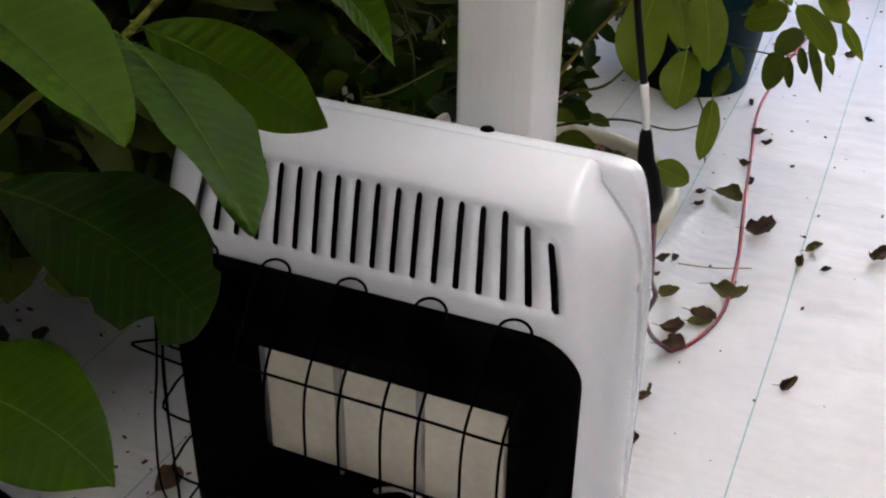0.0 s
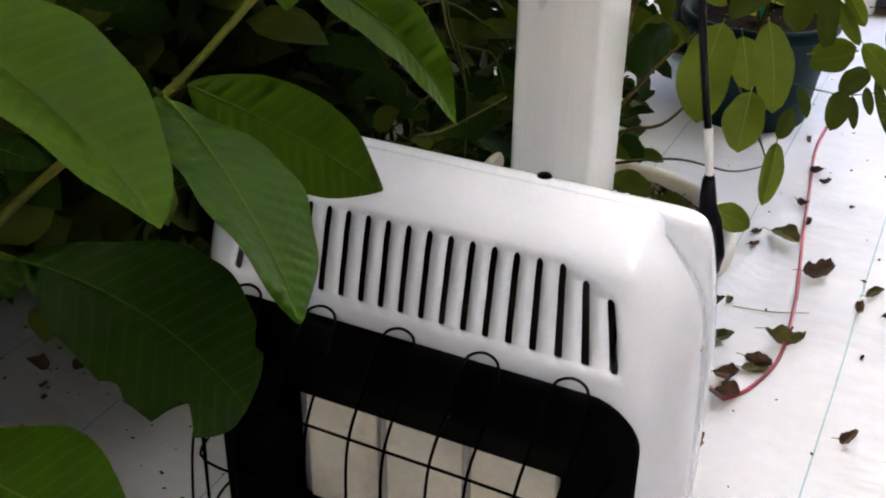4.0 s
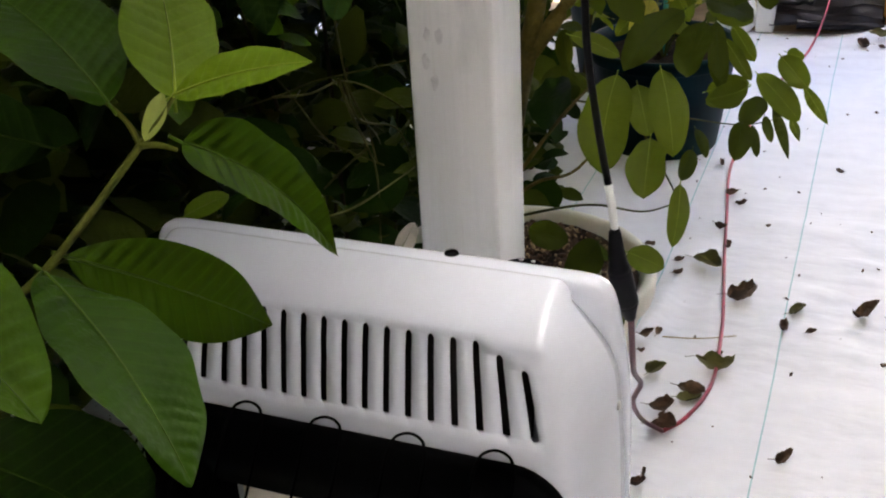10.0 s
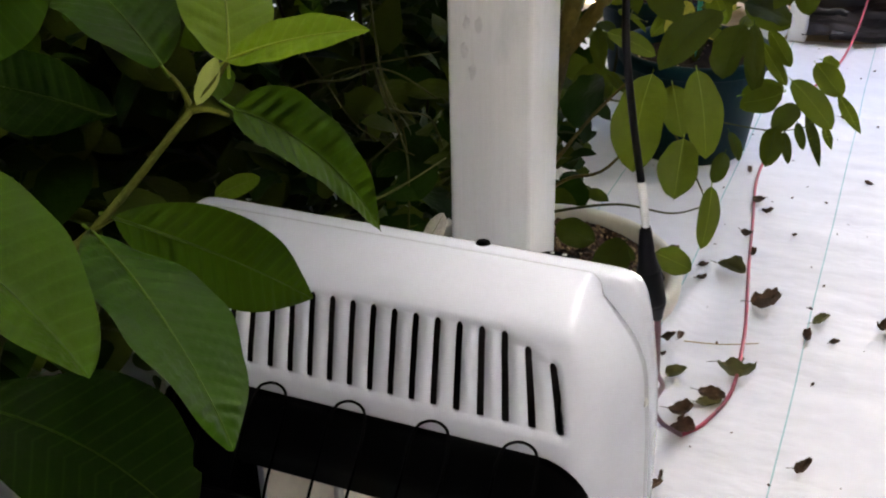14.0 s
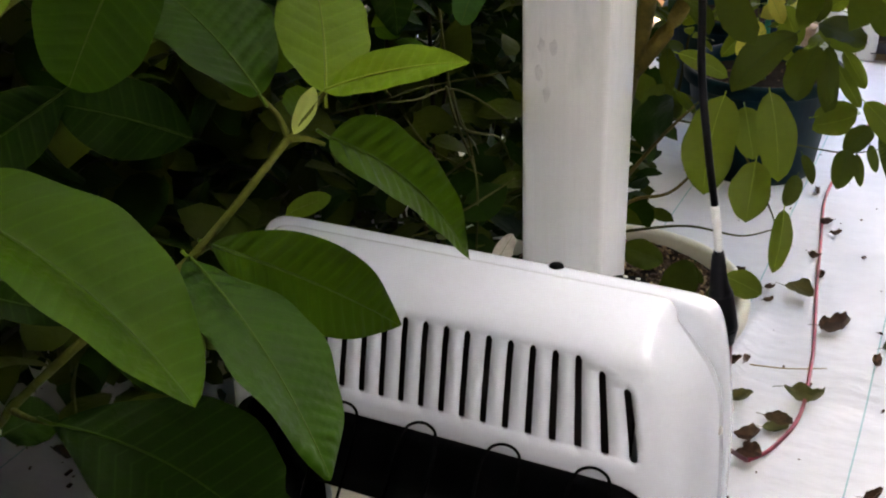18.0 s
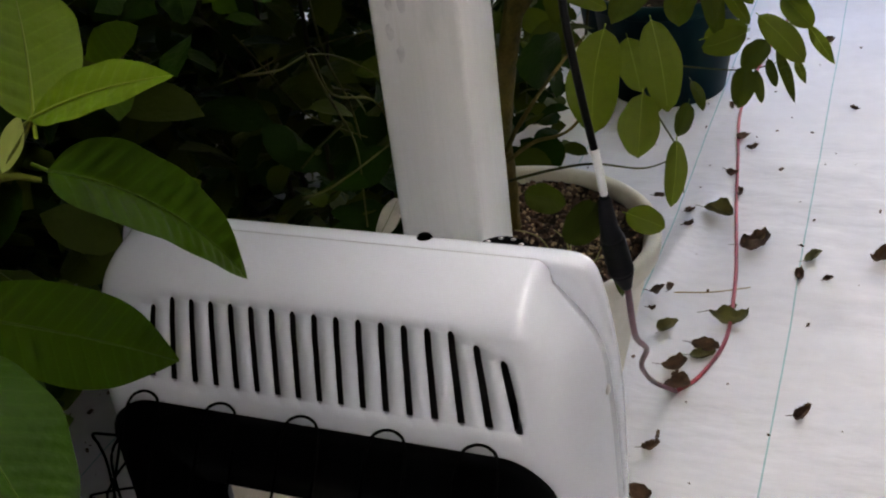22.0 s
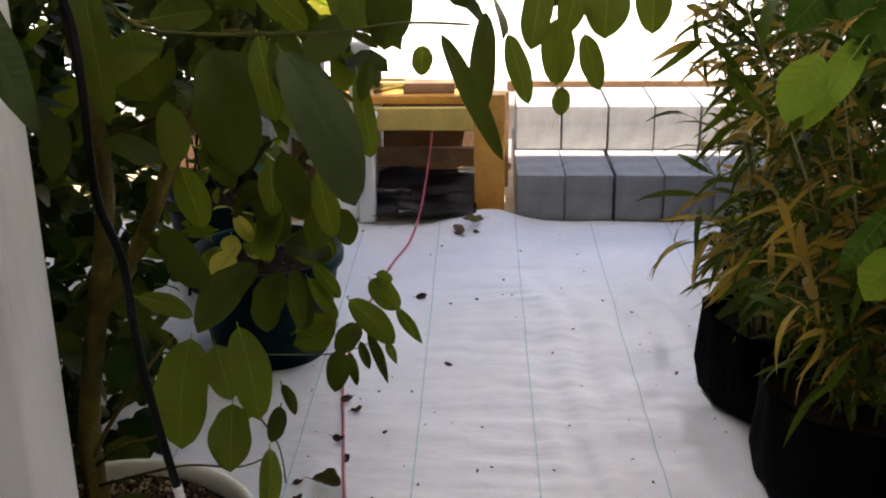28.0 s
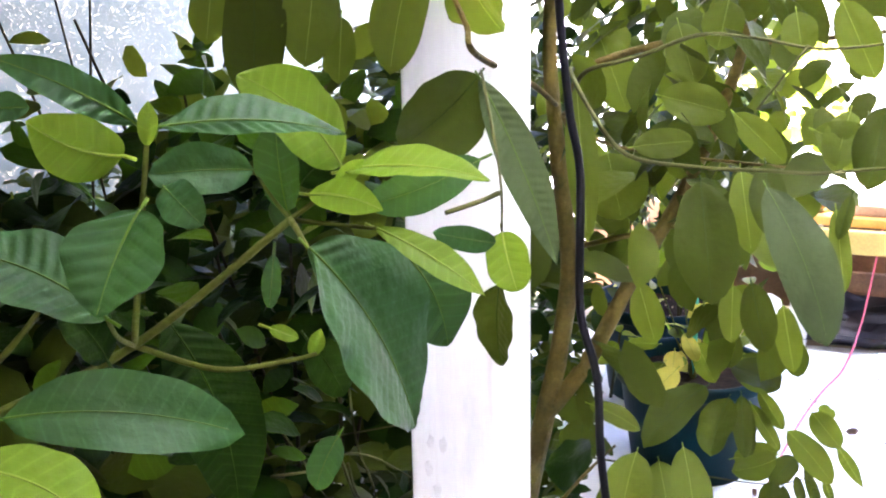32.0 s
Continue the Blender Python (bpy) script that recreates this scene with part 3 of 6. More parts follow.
    part("slot_shade_panel", bm, M_slot_shade, h, "dark sheet added behind the slots as the shade inside the casing", smooth=False)
    def rear_outline(inset, y):
        # shoulders that slope in towards the top
        edge = smooth_path([(0.279, 0, 0.09), (0.2795, 0, 0.45), (0.279, 0, 0.62), (0.2765, 0, 0.68), (0.272, 0, 0.72), (0.267, 0, 0.752), (0.2615, 0, 0.778), (0.256, 0, 0.794), (0.248, 0, 0.803), (0.232, 0, 0.8068), (0.2, 0, 0.8075)], 3)
        half = [(p.x - inset, y, p.z - inset * (p.z > 0.1)) for p in edge]
        return half + [(-x - 0.010, yy, z) for x, yy, z in reversed(half)]

    bm = bmesh.new()
    rings = [rear_outline(q, y) for q, y in ((0.012, -0.0125), (0.004, -0.0118), (0.0012, -0.008), (0.0, -0.002), (0.0004, 0.008), (0.002, 0.012), (0.005, 0.0135))]
    vs = [[bm.verts.new(p) for p in r] for r in rings]
    for a, b in zip(vs, vs[1:]):
        for k in range(len(a) - 1):
            bm.faces.new((a[k], a[k + 1], b[k + 1], b[k]))
    bm.faces.new(vs[-1])
    bm.faces.new(vs[0][::-1])
    part("rear_body", bm, M_enamel, h, "white enamelled rear body with a rounded lip")
    part("base_panel", boxed((-0.262, -0.118, 0.09), (0.262, 0.02, 0.10), 0.002), M_enamel, h)
    for s in (-1, 1):
        bm = lathe(bmesh.new(), [(0.0001, 0.0), (0.005, 0.0), (0.005, 0.0015), (0.0025, 0.003), (0.0001, 0.003)], 14)
        bmesh.ops.transform(bm, matrix=Matrix.Translation((s * 0.2735, -0.04, 0.688)) @ Matrix.Rotation(s * math.pi / 2, 4, "Y"), verts=bm.verts)
        part("side_screw", bm, M_steel, h)
    # black surround: rounded outline, falling back to the window
    def outline(hw, z0, z1, r, y, mid=0.0, n=8):
        pts = []
        for cx, cz, a0 in ((hw - r, z1 - r, 0), (-hw + r, z1 - r, 90), (-hw + r, z0 + r, 180), (hw - r, z0 + r, 270)):
            for k in range(n + 1):
                a = radians(a0 + 90 * k / n)
                pts.append((mid + cx + r * math.cos(a), y, cz + r * math.sin(a)))
        return pts

    bm = bmesh.new()
    rings = [outline(0.245, 0.155, 0.658, 0.055, -0.118), outline(0.247, 0.153, 0.660, 0.056, -0.131), outline(0.242, 0.158, 0.655, 0.053, -0.136), outline(0.2, 0.27, 0.60, 0.02, -0.128),
             outline(0.173, 0.322, 0.503, 0.004, -0.074, -0.019), outline(0.172, 0.323, 0.502, 0.003, -0.048, -0.019)]
    vs = [[bm.verts.new(p) for p in r] for r in rings]
    for a, b in zip(vs, vs[1:]):
        for k in range(len(a)):
            bm.faces.new((a[k], b[k], b[(k + 1) % len(a)], a[(k + 1) % len(a)]))
    part("black_surround", bm, M_black, h, "matt black steel front surround")
    # three plaques and the strips between
    for k in range(3):
        x = (k - 1) * 0.11 - 0.019
        part("plaque", boxed((x - 0.052, -0.052, 0.315), (x + 0.052, -0.03, 0.51), 0.003), M_ceramic, h, "off-white ceramic burner plaque")
    for x in (-0.074, 0.036):
        part("strip", boxed((x - 0.0035, -0.062, 0.315), (x + 0.0035, -0.04, 0.505), 0.001), M_steel, h, "thin steel strip between plaques")
    part("burner_tray", boxed((-0.17, -0.075, 0.30), (0.17, -0.03, 0.318), 0.003), M_steel, h)
    part("igniter", tube(bmesh.new(), [(-0.02, -0.07, 0.32), (0.0, -0.075, 0.335), (0.02, -0.07, 0.338), (0.05, -0.072, 0.33)], 0.004, 0.003), M_steel, h)
    # wire guard: hoops and cross wires
    for k in range(5):
        c = (k - 2) * 0.0915 - 0.006
        s = 0.0205
        leg = [(-0.13, 0.13), (-0.175, 0.17), (-0.198, 0.28), (-0.2, 0.45), (-0.192, 0.56), (-0.167, 0.63), (-0.146, 0.656)]
        pts = [(c - s - 0.010, y, z) for y, z in leg[:5]] + [(c - s, y, z) for y, z in leg[5:]] + [(c - s * 0.8, -0.134, 0.669), (c - s * 0.45, -0.129, 0.6735), (c, -0.1275, 0.675), (c + s * 0.45, -0.129, 0.6735), (c + s * 0.8, -0.134, 0.669)] + [(c + s, y, z) for y, z in reversed(leg[5:])] + [(c + s - 0.010, y, z) for y, z in reversed(leg[:5])]
        part("guard_hoop", tube(bmesh.new(), pts, 0.0016, sides=8), M_wire, h)
    for z in (0.22, 0.30, 0.385, 0.48, 0.572):
        y = -0.2035 if z < 0.5 else -0.1935
        pts = [(-0.24, -0.133, z + 0.003), (-0.238, -0.165, z), (-0.215, y, z), (-0.1, y, z), (0.1, y, z), (0.2, y, z), (0.218, -0.17, z), (0.222, -0.133, z + 0.003)]
        part("guard_cross_wire", tube(bmesh.new(), pts, 0.0016, sides=8, step=4), M_wire, h)
    for pts in ([(-0.246, -0.12, 0.597), (-0.27, -0.12, 0.595), (-0.291, -0.12, 0.591), (-0.287, -0.12, 0.575), (-0.285, -0.12, 0.545), (-0.296, -0.12, 0.46), (-0.312, -0.12, 0.37), (-0.318, -0.12, 0.25), (-0.29, -0.11, 0.18)],
                [(-0.246, -0.12, 0.522), (-0.27, -0.12, 0.515), (-0.315, -0.12, 0.497), (-0.328, -0.12, 0.490), (-0.32, -0.12, 0.486), (-0.275, -0.12, 0.481), (-0.25, -0.12, 0.479)],
                [(-0.249, -0.125, 0.60), (-0.272, -0.125, 0.56), (-0.279, -0.125, 0.48), (-0.285, -0.125, 0.37), (-0.288, -0.125, 0.2)]):
        part("guard_side_wire", tube(bmesh.new(), pts, 0.0017, sides=8), M_wire, h)
    # top: cap nut and control knob
    bm = lathe(bmesh.new(), [(0.0001, 0.79), (0.0082, 0.79), (0.0082, 0.8065), (0.007, 0.809), (0.0001, 0.8095)], 20)
    bmesh.ops.translate(bm, vec=(0.085, 0.008, 0), verts=bm.verts)
    part("cap", bm, M_black, h, "small black plastic cap")
    bm = lathe(bmesh.new(), [(0.0001, 0.70), (0.03, 0.748), (0.03, 0.771), (0.027, 0.774), (0.0001, 0.7745)], 36)
    bmesh.ops.translate(bm, vec=(0.147, 0.05, 0), verts=bm.verts)
    knob = part("control_knob", bm, M_black, h, "round black control knob with white marks")
    for a in (0, 36, 72, 108, 144, 180):
        bm = lathe(bmesh.new(), [(0.0001, 0.7747), (0.0028, 0.7747), (0.0001, 0.7752)], 10)
        bmesh.ops.translate(bm, vec=(0.147 + 0.022 * math.cos(radians(a)), 0.05 + 0.022 * math.sin(radians(a)), 0), verts=bm.verts)
        part("mark", bm, M_tape, knob)
    for s in (-1, 1):
        bm = bmesh.new()
        box(bm, (s * 0.2 - 0.02, -0.15, 0.0), (s * 0.2 + 0.02, 0.07, 0.012), 0.004)
        box(bm, (s * 0.2 - 0.015, -0.09, 0.01), (s * 0.2 + 0.015, 0.01, 0.095), 0.003)
        part("foot", bm, M_black, h)
    return h


heater()


# ---- cable and cord ----
def power_lead():
    c = thing("power_cable", "black cable hanging beside the post, taped to a red extension cord", "cable", (0.05, 0.33, 1.6))
    def rel(p):
        return [Vector(q) - Vector((0.05, 0.33, 1.6)) for q in p]
    part("black_cable", tube(bmesh.new(), rel([(-0.03, 0.36, 2.5), (-0.012, 0.355, 1.9), (-0.004, 0.35, 1.5), (0.012, 0.345, 1.33), (0.028, 0.34, 1.25), (0.03, 0.335, 1.13), (0.036, 0.33, 1.08), (0.055, 0.325, 1.02), (0.064, 0.315, 0.93), (0.082, 0.30, 0.84), (0.0985, 0.292, 0.766)]), 0.0048, sides=10), M_cable, c)
    part("white_tape", tube(bmesh.new(), rel([(0.0975, 0.2925, 0.77), (0.103, 0.292, 0.74), (0.107, 0.293, 0.708)]), 0.0058, 0.005, sides=10, bumpy=0.06, rng=random.Random(2)), M_tape, c, "white tape around the cable")
    part("plug", tube(bmesh.new(), rel([(0.107, 0.293, 0.71), (0.108, 0.294, 0.69), (0.112, 0.295, 0.665), (0.118, 0.298, 0.62), (0.122, 0.30, 0.59)]), 0.006, 0.007, sides=12), M_cable, c)
    bm = tube(bmesh.new(), rel([(0.107, 0.293, 0.705), (0.110, 0.295, 0.67), (0.1135, 0.297, 0.648)]), 0.008, 0.015, sides=12, step=3, bumpy=0.06, rng=random.Random(4))
    tube(bm, rel([(0.1135, 0.297, 0.649), (0.119, 0.299, 0.62), (0.1235, 0.30, 0.597)]), 0.015, 0.0158, sides=12, step=3, bumpy=0.06, rng=random.Random(5))
    tube(bm, rel([(0.1235, 0.30, 0.598), (0.1265, 0.301, 0.585), (0.129, 0.302, 0.574)]), 0.0156, 0.006, sides=12, step=3, bumpy=0.06, rng=random.Random(6))
    part("taped_joint", bm, M_cable, c, "lumpy black tape over the plug joint")
    cord = [(0.129, 0.303, 0.577), (0.122, 0.360, 0.472), (0.109, 0.440, 0.393), (0.102, 0.530, 0.311), (0.073, 0.620, 0.207), (0.069, 0.730, 0.090), (0.094, 0.812, 0.008), (0.13, 0.87, 0.008), (0.16, 1.0, 0.008),
            (0.15, 1.2, 0.01), (0.135, 1.33, 0.012), (0.105, 1.55, 0.01), (0.075, 1.8, 0.008), (0.045, 2.05, 0.008), (0.045, 2.25, 0.01), (0.06, 2.5, 0.01), (0.085, 2.75, 0.01), (0.12, 2.98, 0.01), (0.17, 3.2, 0.02), (0.205, 3.42, 0.10), (0.235, 3.58, 0.3), (0.25, 3.68, 0.44), (0.26, 3.9, 0.48), (0.2, 4.3, 0.47)]
    part("cord_tail", tube(bmesh.new(), rel(cord[:7]), 0.0044, sides=8), M_cord_dark, c, "dark red end of the cord, its shade put into the colour")
    part("red_cord", tube(bmesh.new(), rel(cord[6:]), 0.0042, sides=8), M_cord, c, "red extension cord lying on the fabric")
    return c


power_lead()


# ---- pots ----
def soil_bits(parent, r, z, n, seed):
    rng = random.Random(seed)
    for name, mt, share in (("perlite", M_perlite, 0.3), ("bark_chip_mix", M_chip, 0.7)):
        bm = bmesh.new()
        for _ in range(int(n * share)):
            a, q = rng.uniform(0, 6.28), r * math.sqrt(rng.random())
            s = rng.uniform(0.0022, 0.0062)
            m = Matrix.LocRotScale((q * math.cos(a), q * math.sin(a), z + s * 0.3 + 0.008 * noise.noise((q * 9, a, 1))), Euler((rng.uniform(0, 6), rng.uniform(0, 6), 0)), (s * rng.uniform(0.6, 1.6), s, s * 0.7))
            bmesh.ops.create_icosphere(bm, subdivisions=1, radius=1.0, matrix=m) if n < 60 else bmesh.ops.create_cube(bm, size=1.3, matrix=m)
        ob = part(name, bm, mt, parent, smooth=False)
        ob["kind"] = "stuff"


def round_pot(name, label, at, r0, r1, height, material, soil_z, bits, seed, group=""):
    p = thing(name, label, "plant pot", at, group)
    bm = lathe(bmesh.new(), [(0.0001, 0.0), (r0, 0.0), (r0 + 0.003, 0.006), (r1 - 0.008, height - 0.045), (r1 + 0.004, height - 0.042), (r1 + 0.009, height - 0.036), (r1 + 0.011, height - 0.012), (r1 + 0.007, height - 0.002), (r1, height), (r1 - 0.008, height - 0.002),
                             (r1 - 0.014, height - 0.008), (r1 - 0.018, height - 0.05), (r0, 0.02)], 56)
    part("shell", bm, material, p)
    q = r0 + (r1 - 0.016 - r0) * soil_z / height
    bm = bmesh.new()
    n = 24
    rows = []
    for i in range(9):
        rr = max(0.0001, q * i / 8)
        rows.append([bm.verts.new((rr * math.cos(2 * math.pi * k / n), rr * math.sin(2 * math.pi * k / n), soil_z + 0.01 * noise.noise((rr * 20, k * 0.8, seed)))) for k in range(n)])
    for a, b in zip(rows, rows[1:]):
        for k in range(n):
            bm.faces.new((a[k], b[k], b[(k + 1) % n], a[(k + 1) % n]))
    part("soil", bm, M_soil, p, "dark bark potting mix")
    if bits:
        soil_bits(p, q * 0.97, soil_z, bits, seed)
    return p


round_pot("white_pot", "large round white plastic pot of bark mix, standing behind the post", (-0.198, 0.81, 0.0), 0.18, 0.254, 0.336, M_pot_white, 0.310, 2600, 2)
round_pot("green_pot", "dark green plastic pot with dry mix, standing on the fabric", (-0.2, 2.28, 0.0), 0.17, 0.22, 0.32, M_pot_green, 0.27, 40, 3, "green pots")
round_pot("green_pot", "dark green plastic pot with dry mix, standing on the fabric", (-0.42, 2.82, 0.0), 0.17, 0.22, 0.34, M_pot_green, 0.29, 30, 4, "green pots")


def grow_bag(at, r, height, seed):
    p = thing("grow_bag", "black plastic grow bag with folded rim, holding a bamboo-like plant", "grow bag", at, "grow bags")
    f = lambda a, z: 1 + 0.03 * math.sin(5 * a + seed) + 0.02 * math.sin(11 * a + 9 * z + seed) + 0.05 * noise.noise((a, z * 5, seed))
    bm = lathe(bmesh.new(), [(0.001, 0), (r * 0.85, 0.0), (r * 0.97, 0.02), (r * 1.04, height * 0.35), (r, height * 0.7), (r * 0.98, height * 0.96), (r * 0.99, height), (r * 0.95, height), (r * 0.93, height - 0.05)], 48, wobble=f)
    part("bag", bm, M_bag, p)
    bm = lathe(bmesh.new(), [(0.001, height - 0.05), (r * 0.96, height - 0.05)], 32)
    part("soil", bm, M_soil, p)
    return p


BAGS = [(1.27, 1.98, 0.23, 0.255), (1.34, 1.5, 0.26, 0.28), (1.5, 2.88, 0.22, 0.22), (1.75, 2.35, 0.25, 0.3), (1.6, 1.0, 0.26, 0.3)]
for k, (x, y, r, hh) in enumerate(BAGS):
    grow_bag((x, y, 0), r, hh, k)


# ---- plants ----
def flat_leaf(bm, rng, base, d, normal, length, width, shape="oval", nu=5, nv=1, fold=0.25, droop=0.25, mat=0):
    m = leaf_pose(base, Vector(base) + Vector(d), normal)
    rows = blade_verts(shape, length, width, fold, droop, nu, nv, 0, 0.02, rng)
    blade(bm, [[m @ p for p in r] for r in rows], mat)


def foliage(name, parent, mats, count, place, size, seed, shape="oval", up=0.7, fold=0.25, droop=0.25, hang=0.3, ratio=0.58):
    """One joined crown of many leaves; place(rng) gives a point."""
    rng = random.Random(seed)
    bm = bmesh.new()
    for _ in range(count):
        p = place(rng)
        a = rng.uniform(0, 6.283)
        d = Vector((math.cos(a), math.sin(a), rng.uniform(-1.0, 0.5) - hang)).normalized()
        n = Vector((rng.uniform(-1, 1), rng.uniform(-1, 1), up + rng.uniform(0, 1))).normalized()
        if abs(d.dot(n)) > 0.9:
            n = Vector((n.y, -n.z, n.x))
        s = rng.uniform(*size)
        flat_leaf(bm, rng, p, d, n, s, s * rng.uniform(ratio * 0.8, ratio * 1.2), shape, fold=fold, droop=droop, mat=rng.randrange(len(mats)))
    ob = part(name, bm, mats, parent)
    ob["kind"] = "stuff"
    return ob


# the large-leaved shrub in front of the heater
shrub = thing("shrub", "large-leaved green shrub with ribbed leaves, leaning over the heater", "shrub")
STEM = [(-0.44, -0.66, 0.24), (-0.40, -0.66, 0.5), (-0.28, -0.65, 0.8), (-0.078, -0.630, 1.002), (-0.045, -0.629, 1.036), (0.009, -0.618, 1.086), (0.032, -0.574, 1.106), (0.054, -0.516, 1.148)]
part("stem", tube(bmesh.new(), STEM, 0.0027, 0.002, 10), M_stem, shrub)
for pts, r in (([(0.054, -0.516, 1.148), (0.063, -0.515, 1.149), (0.071, -0.510, 1.145)], 0.0022),
               ([(0.054, -0.516, 1.148), (0.063, -0.510, 1.159), (0.069, -0.502, 1.170)], 0.002),
               ([(0.054, -0.516, 1.148), (0.047, -0.513, 1.158), (0.036, -0.512, 1.167)], 0.0018),
               ([(-0.034, -0.638, 1.042), (-0.009, -0.650, 1.053), (0.007, -0.652, 1.056)], 0.0018),
               ([(0.030, -0.578, 1.104), (0.035, -0.572, 1.108), (0.035, -0.559, 1.107)], 0.0015)):
    part("shoot", tube(bmesh.new(), pts, r, r * 0.5, 8), M_stem, shrub)
bm = bmesh.new()
rows = blade_verts("big", 0.026, 0.010, 0.9, 0.0, 10, 3, 0, 0, random.Random(1))
blade(bm, rows)
link_mesh("bud", bm, M_bud, shrub, "pale green folded bud", m=leaf_pose((0.058, -0.517, 1.151), (0.063, -0.502, 1.172), (0.4, -0.8, 0.3)))
shrub_upper = thing("shrub", "large-leaved green shrub with ribbed leaves, reaching up past the post", "shrub")
part("stem", tube(bmesh.new(), [(-0.62, -0.38, 0.24), (-0.52, -0.40, 0.7), (-0.3, -0.42, 1.1), (-0.130, -0.393, 1.214), (-0.093, -0.376, 1.236), (-0.027, -0.337, 1.271), (0.055, -0.297, 1.341)], 0.0038, 0.0022, 10), M_stem, shrub_upper)
for pts, r in (([(0.055, -0.297, 1.341), (0.068, -0.310, 1.337), (0.078, -0.318, 1.331)], 0.002),
               ([(0.055, -0.297, 1.341), (0.066, -0.288, 1.338), (0.094, -0.271, 1.333)], 0.0016),
               ([(0.055, -0.297, 1.341), (0.070, -0.287, 1.354), (0.079, -0.279, 1.367)], 0.0016),
               ([(-0.027, -0.337, 1.271), (0.007, -0.310, 1.252), (0.034, -0.282, 1.250), (0.051, -0.268, 1.253)], 0.002),
               ([(-0.027, -0.337, 1.271), (0.001, -0.362, 1.318), (0.032, -0.391, 1.365), (0.038, -0.391, 1.396)], 0.0022),
               ([(0.055, -0.297, 1.341), (0.039, -0.290, 1.351), (0.023, -0.282, 1.364)], 0.0014),
               ([(-0.027, -0.337, 1.271), (-0.006, -0.373, 1.290), (0.021, -0.410, 1.315)], 0.0016),
               ([(-0.115, -0.378, 1.244), (-0.094, -0.361, 1.270), (-0.073, -0.356, 1.294)], 0.0024)):
    part("shoot", tube(bmesh.new(), pts, r, r * 0.6, 8), M_stem, shrub_upper)
for base, tip in (((0.038, -0.391, 1.395), (0.037, -0.386, 1.416)), ((0.076, -0.282, 1.360), (0.094, -0.282, 1.374)), ((0.047, -0.270, 1.251), (0.051, -0.264, 1.267))):
    bm = bmesh.new()
    blade(bm, blade_verts("big", (Vector(tip) - Vector(base)).length, 0.010, 0.9, 0.0, 10, 3, 0, 0, random.Random(1)))
    link_mesh("bud", bm, M_leaf_young, shrub_upper, "yellow-green folded bud", m=leaf_pose(base, tip, (0.4, -0.8, 0.3)))
for x, y, k in ((-0.44, -0.66, 5), (-0.62, -0.38, 6)):
    round_pot("black_pot", "round black nursery pot holding the shrub", (x, y, 0), 0.12, 0.16, 0.26, M_bag, 0.24, 0, k, "black pots")

side_shrub = thing("shrub", "large-leaved green shrub leaning in over the grow bags", "shrub")
part("stem", tube(bmesh.new(), [(1.2, 0.45, 0.0), (1.1, 0.4, 0.6), (0.93, 0.32, 1.05), (0.84, 0.28, 1.28), (0.8, 0.27, 1.4)], 0.008, 0.003, 10), M_stem, side_shrub)

pot_plant = thing("pot_plant", "small yellowing leafy plant growing in the green pot", "plant")
for k in range(6):
    a = k * 1.05
    part("stem", tube(bmesh.new(), [(-0.2, 2.28, 0.26), (-0.2 + 0.06 * math.cos(a), 2.28 + 0.06 * math.sin(a), 0.4), (-0.2 + 0.17 * math.cos(a), 2.28 + 0.17 * math.sin(a), 0.58 + 0.03 * (k % 3))], 0.003, 0.0015, 7), M_stem, pot_plant)

# the slim tree in the white pot
tree = thing("potted_tree", "slim olive-barked tree with oval leaves, growing in the white pot", "tree", (0, 0, 0))
TR = [(-0.225, 0.86, 0.24), (-0.222, 0.855, 0.4), (-0.22, 0.85, 0.514), (-0.193, 0.85, 0.672), (-0.156, 0.85, 0.855), (-0.142, 0.85, 1.006), (-0.164, 0.850, 1.198), (-0.174, 0.850, 1.416), (-0.12, 0.85, 1.8), (-0.08, 0.86, 2.2)]
part("trunk", tube(bmesh.new(), TR, 0.022, 0.008, 14, bumpy=0.05, rng=random.Random(9)), M_bark, tree)
TWIG_UP = ([(-0.164, 0.848, 1.256), (-0.063, 0.440, 1.334), (0.008, 0.094, 1.397), (0.005, 0.078, 1.423), (-0.009, 0.070, 1.459)], 0.0042, 0.002)
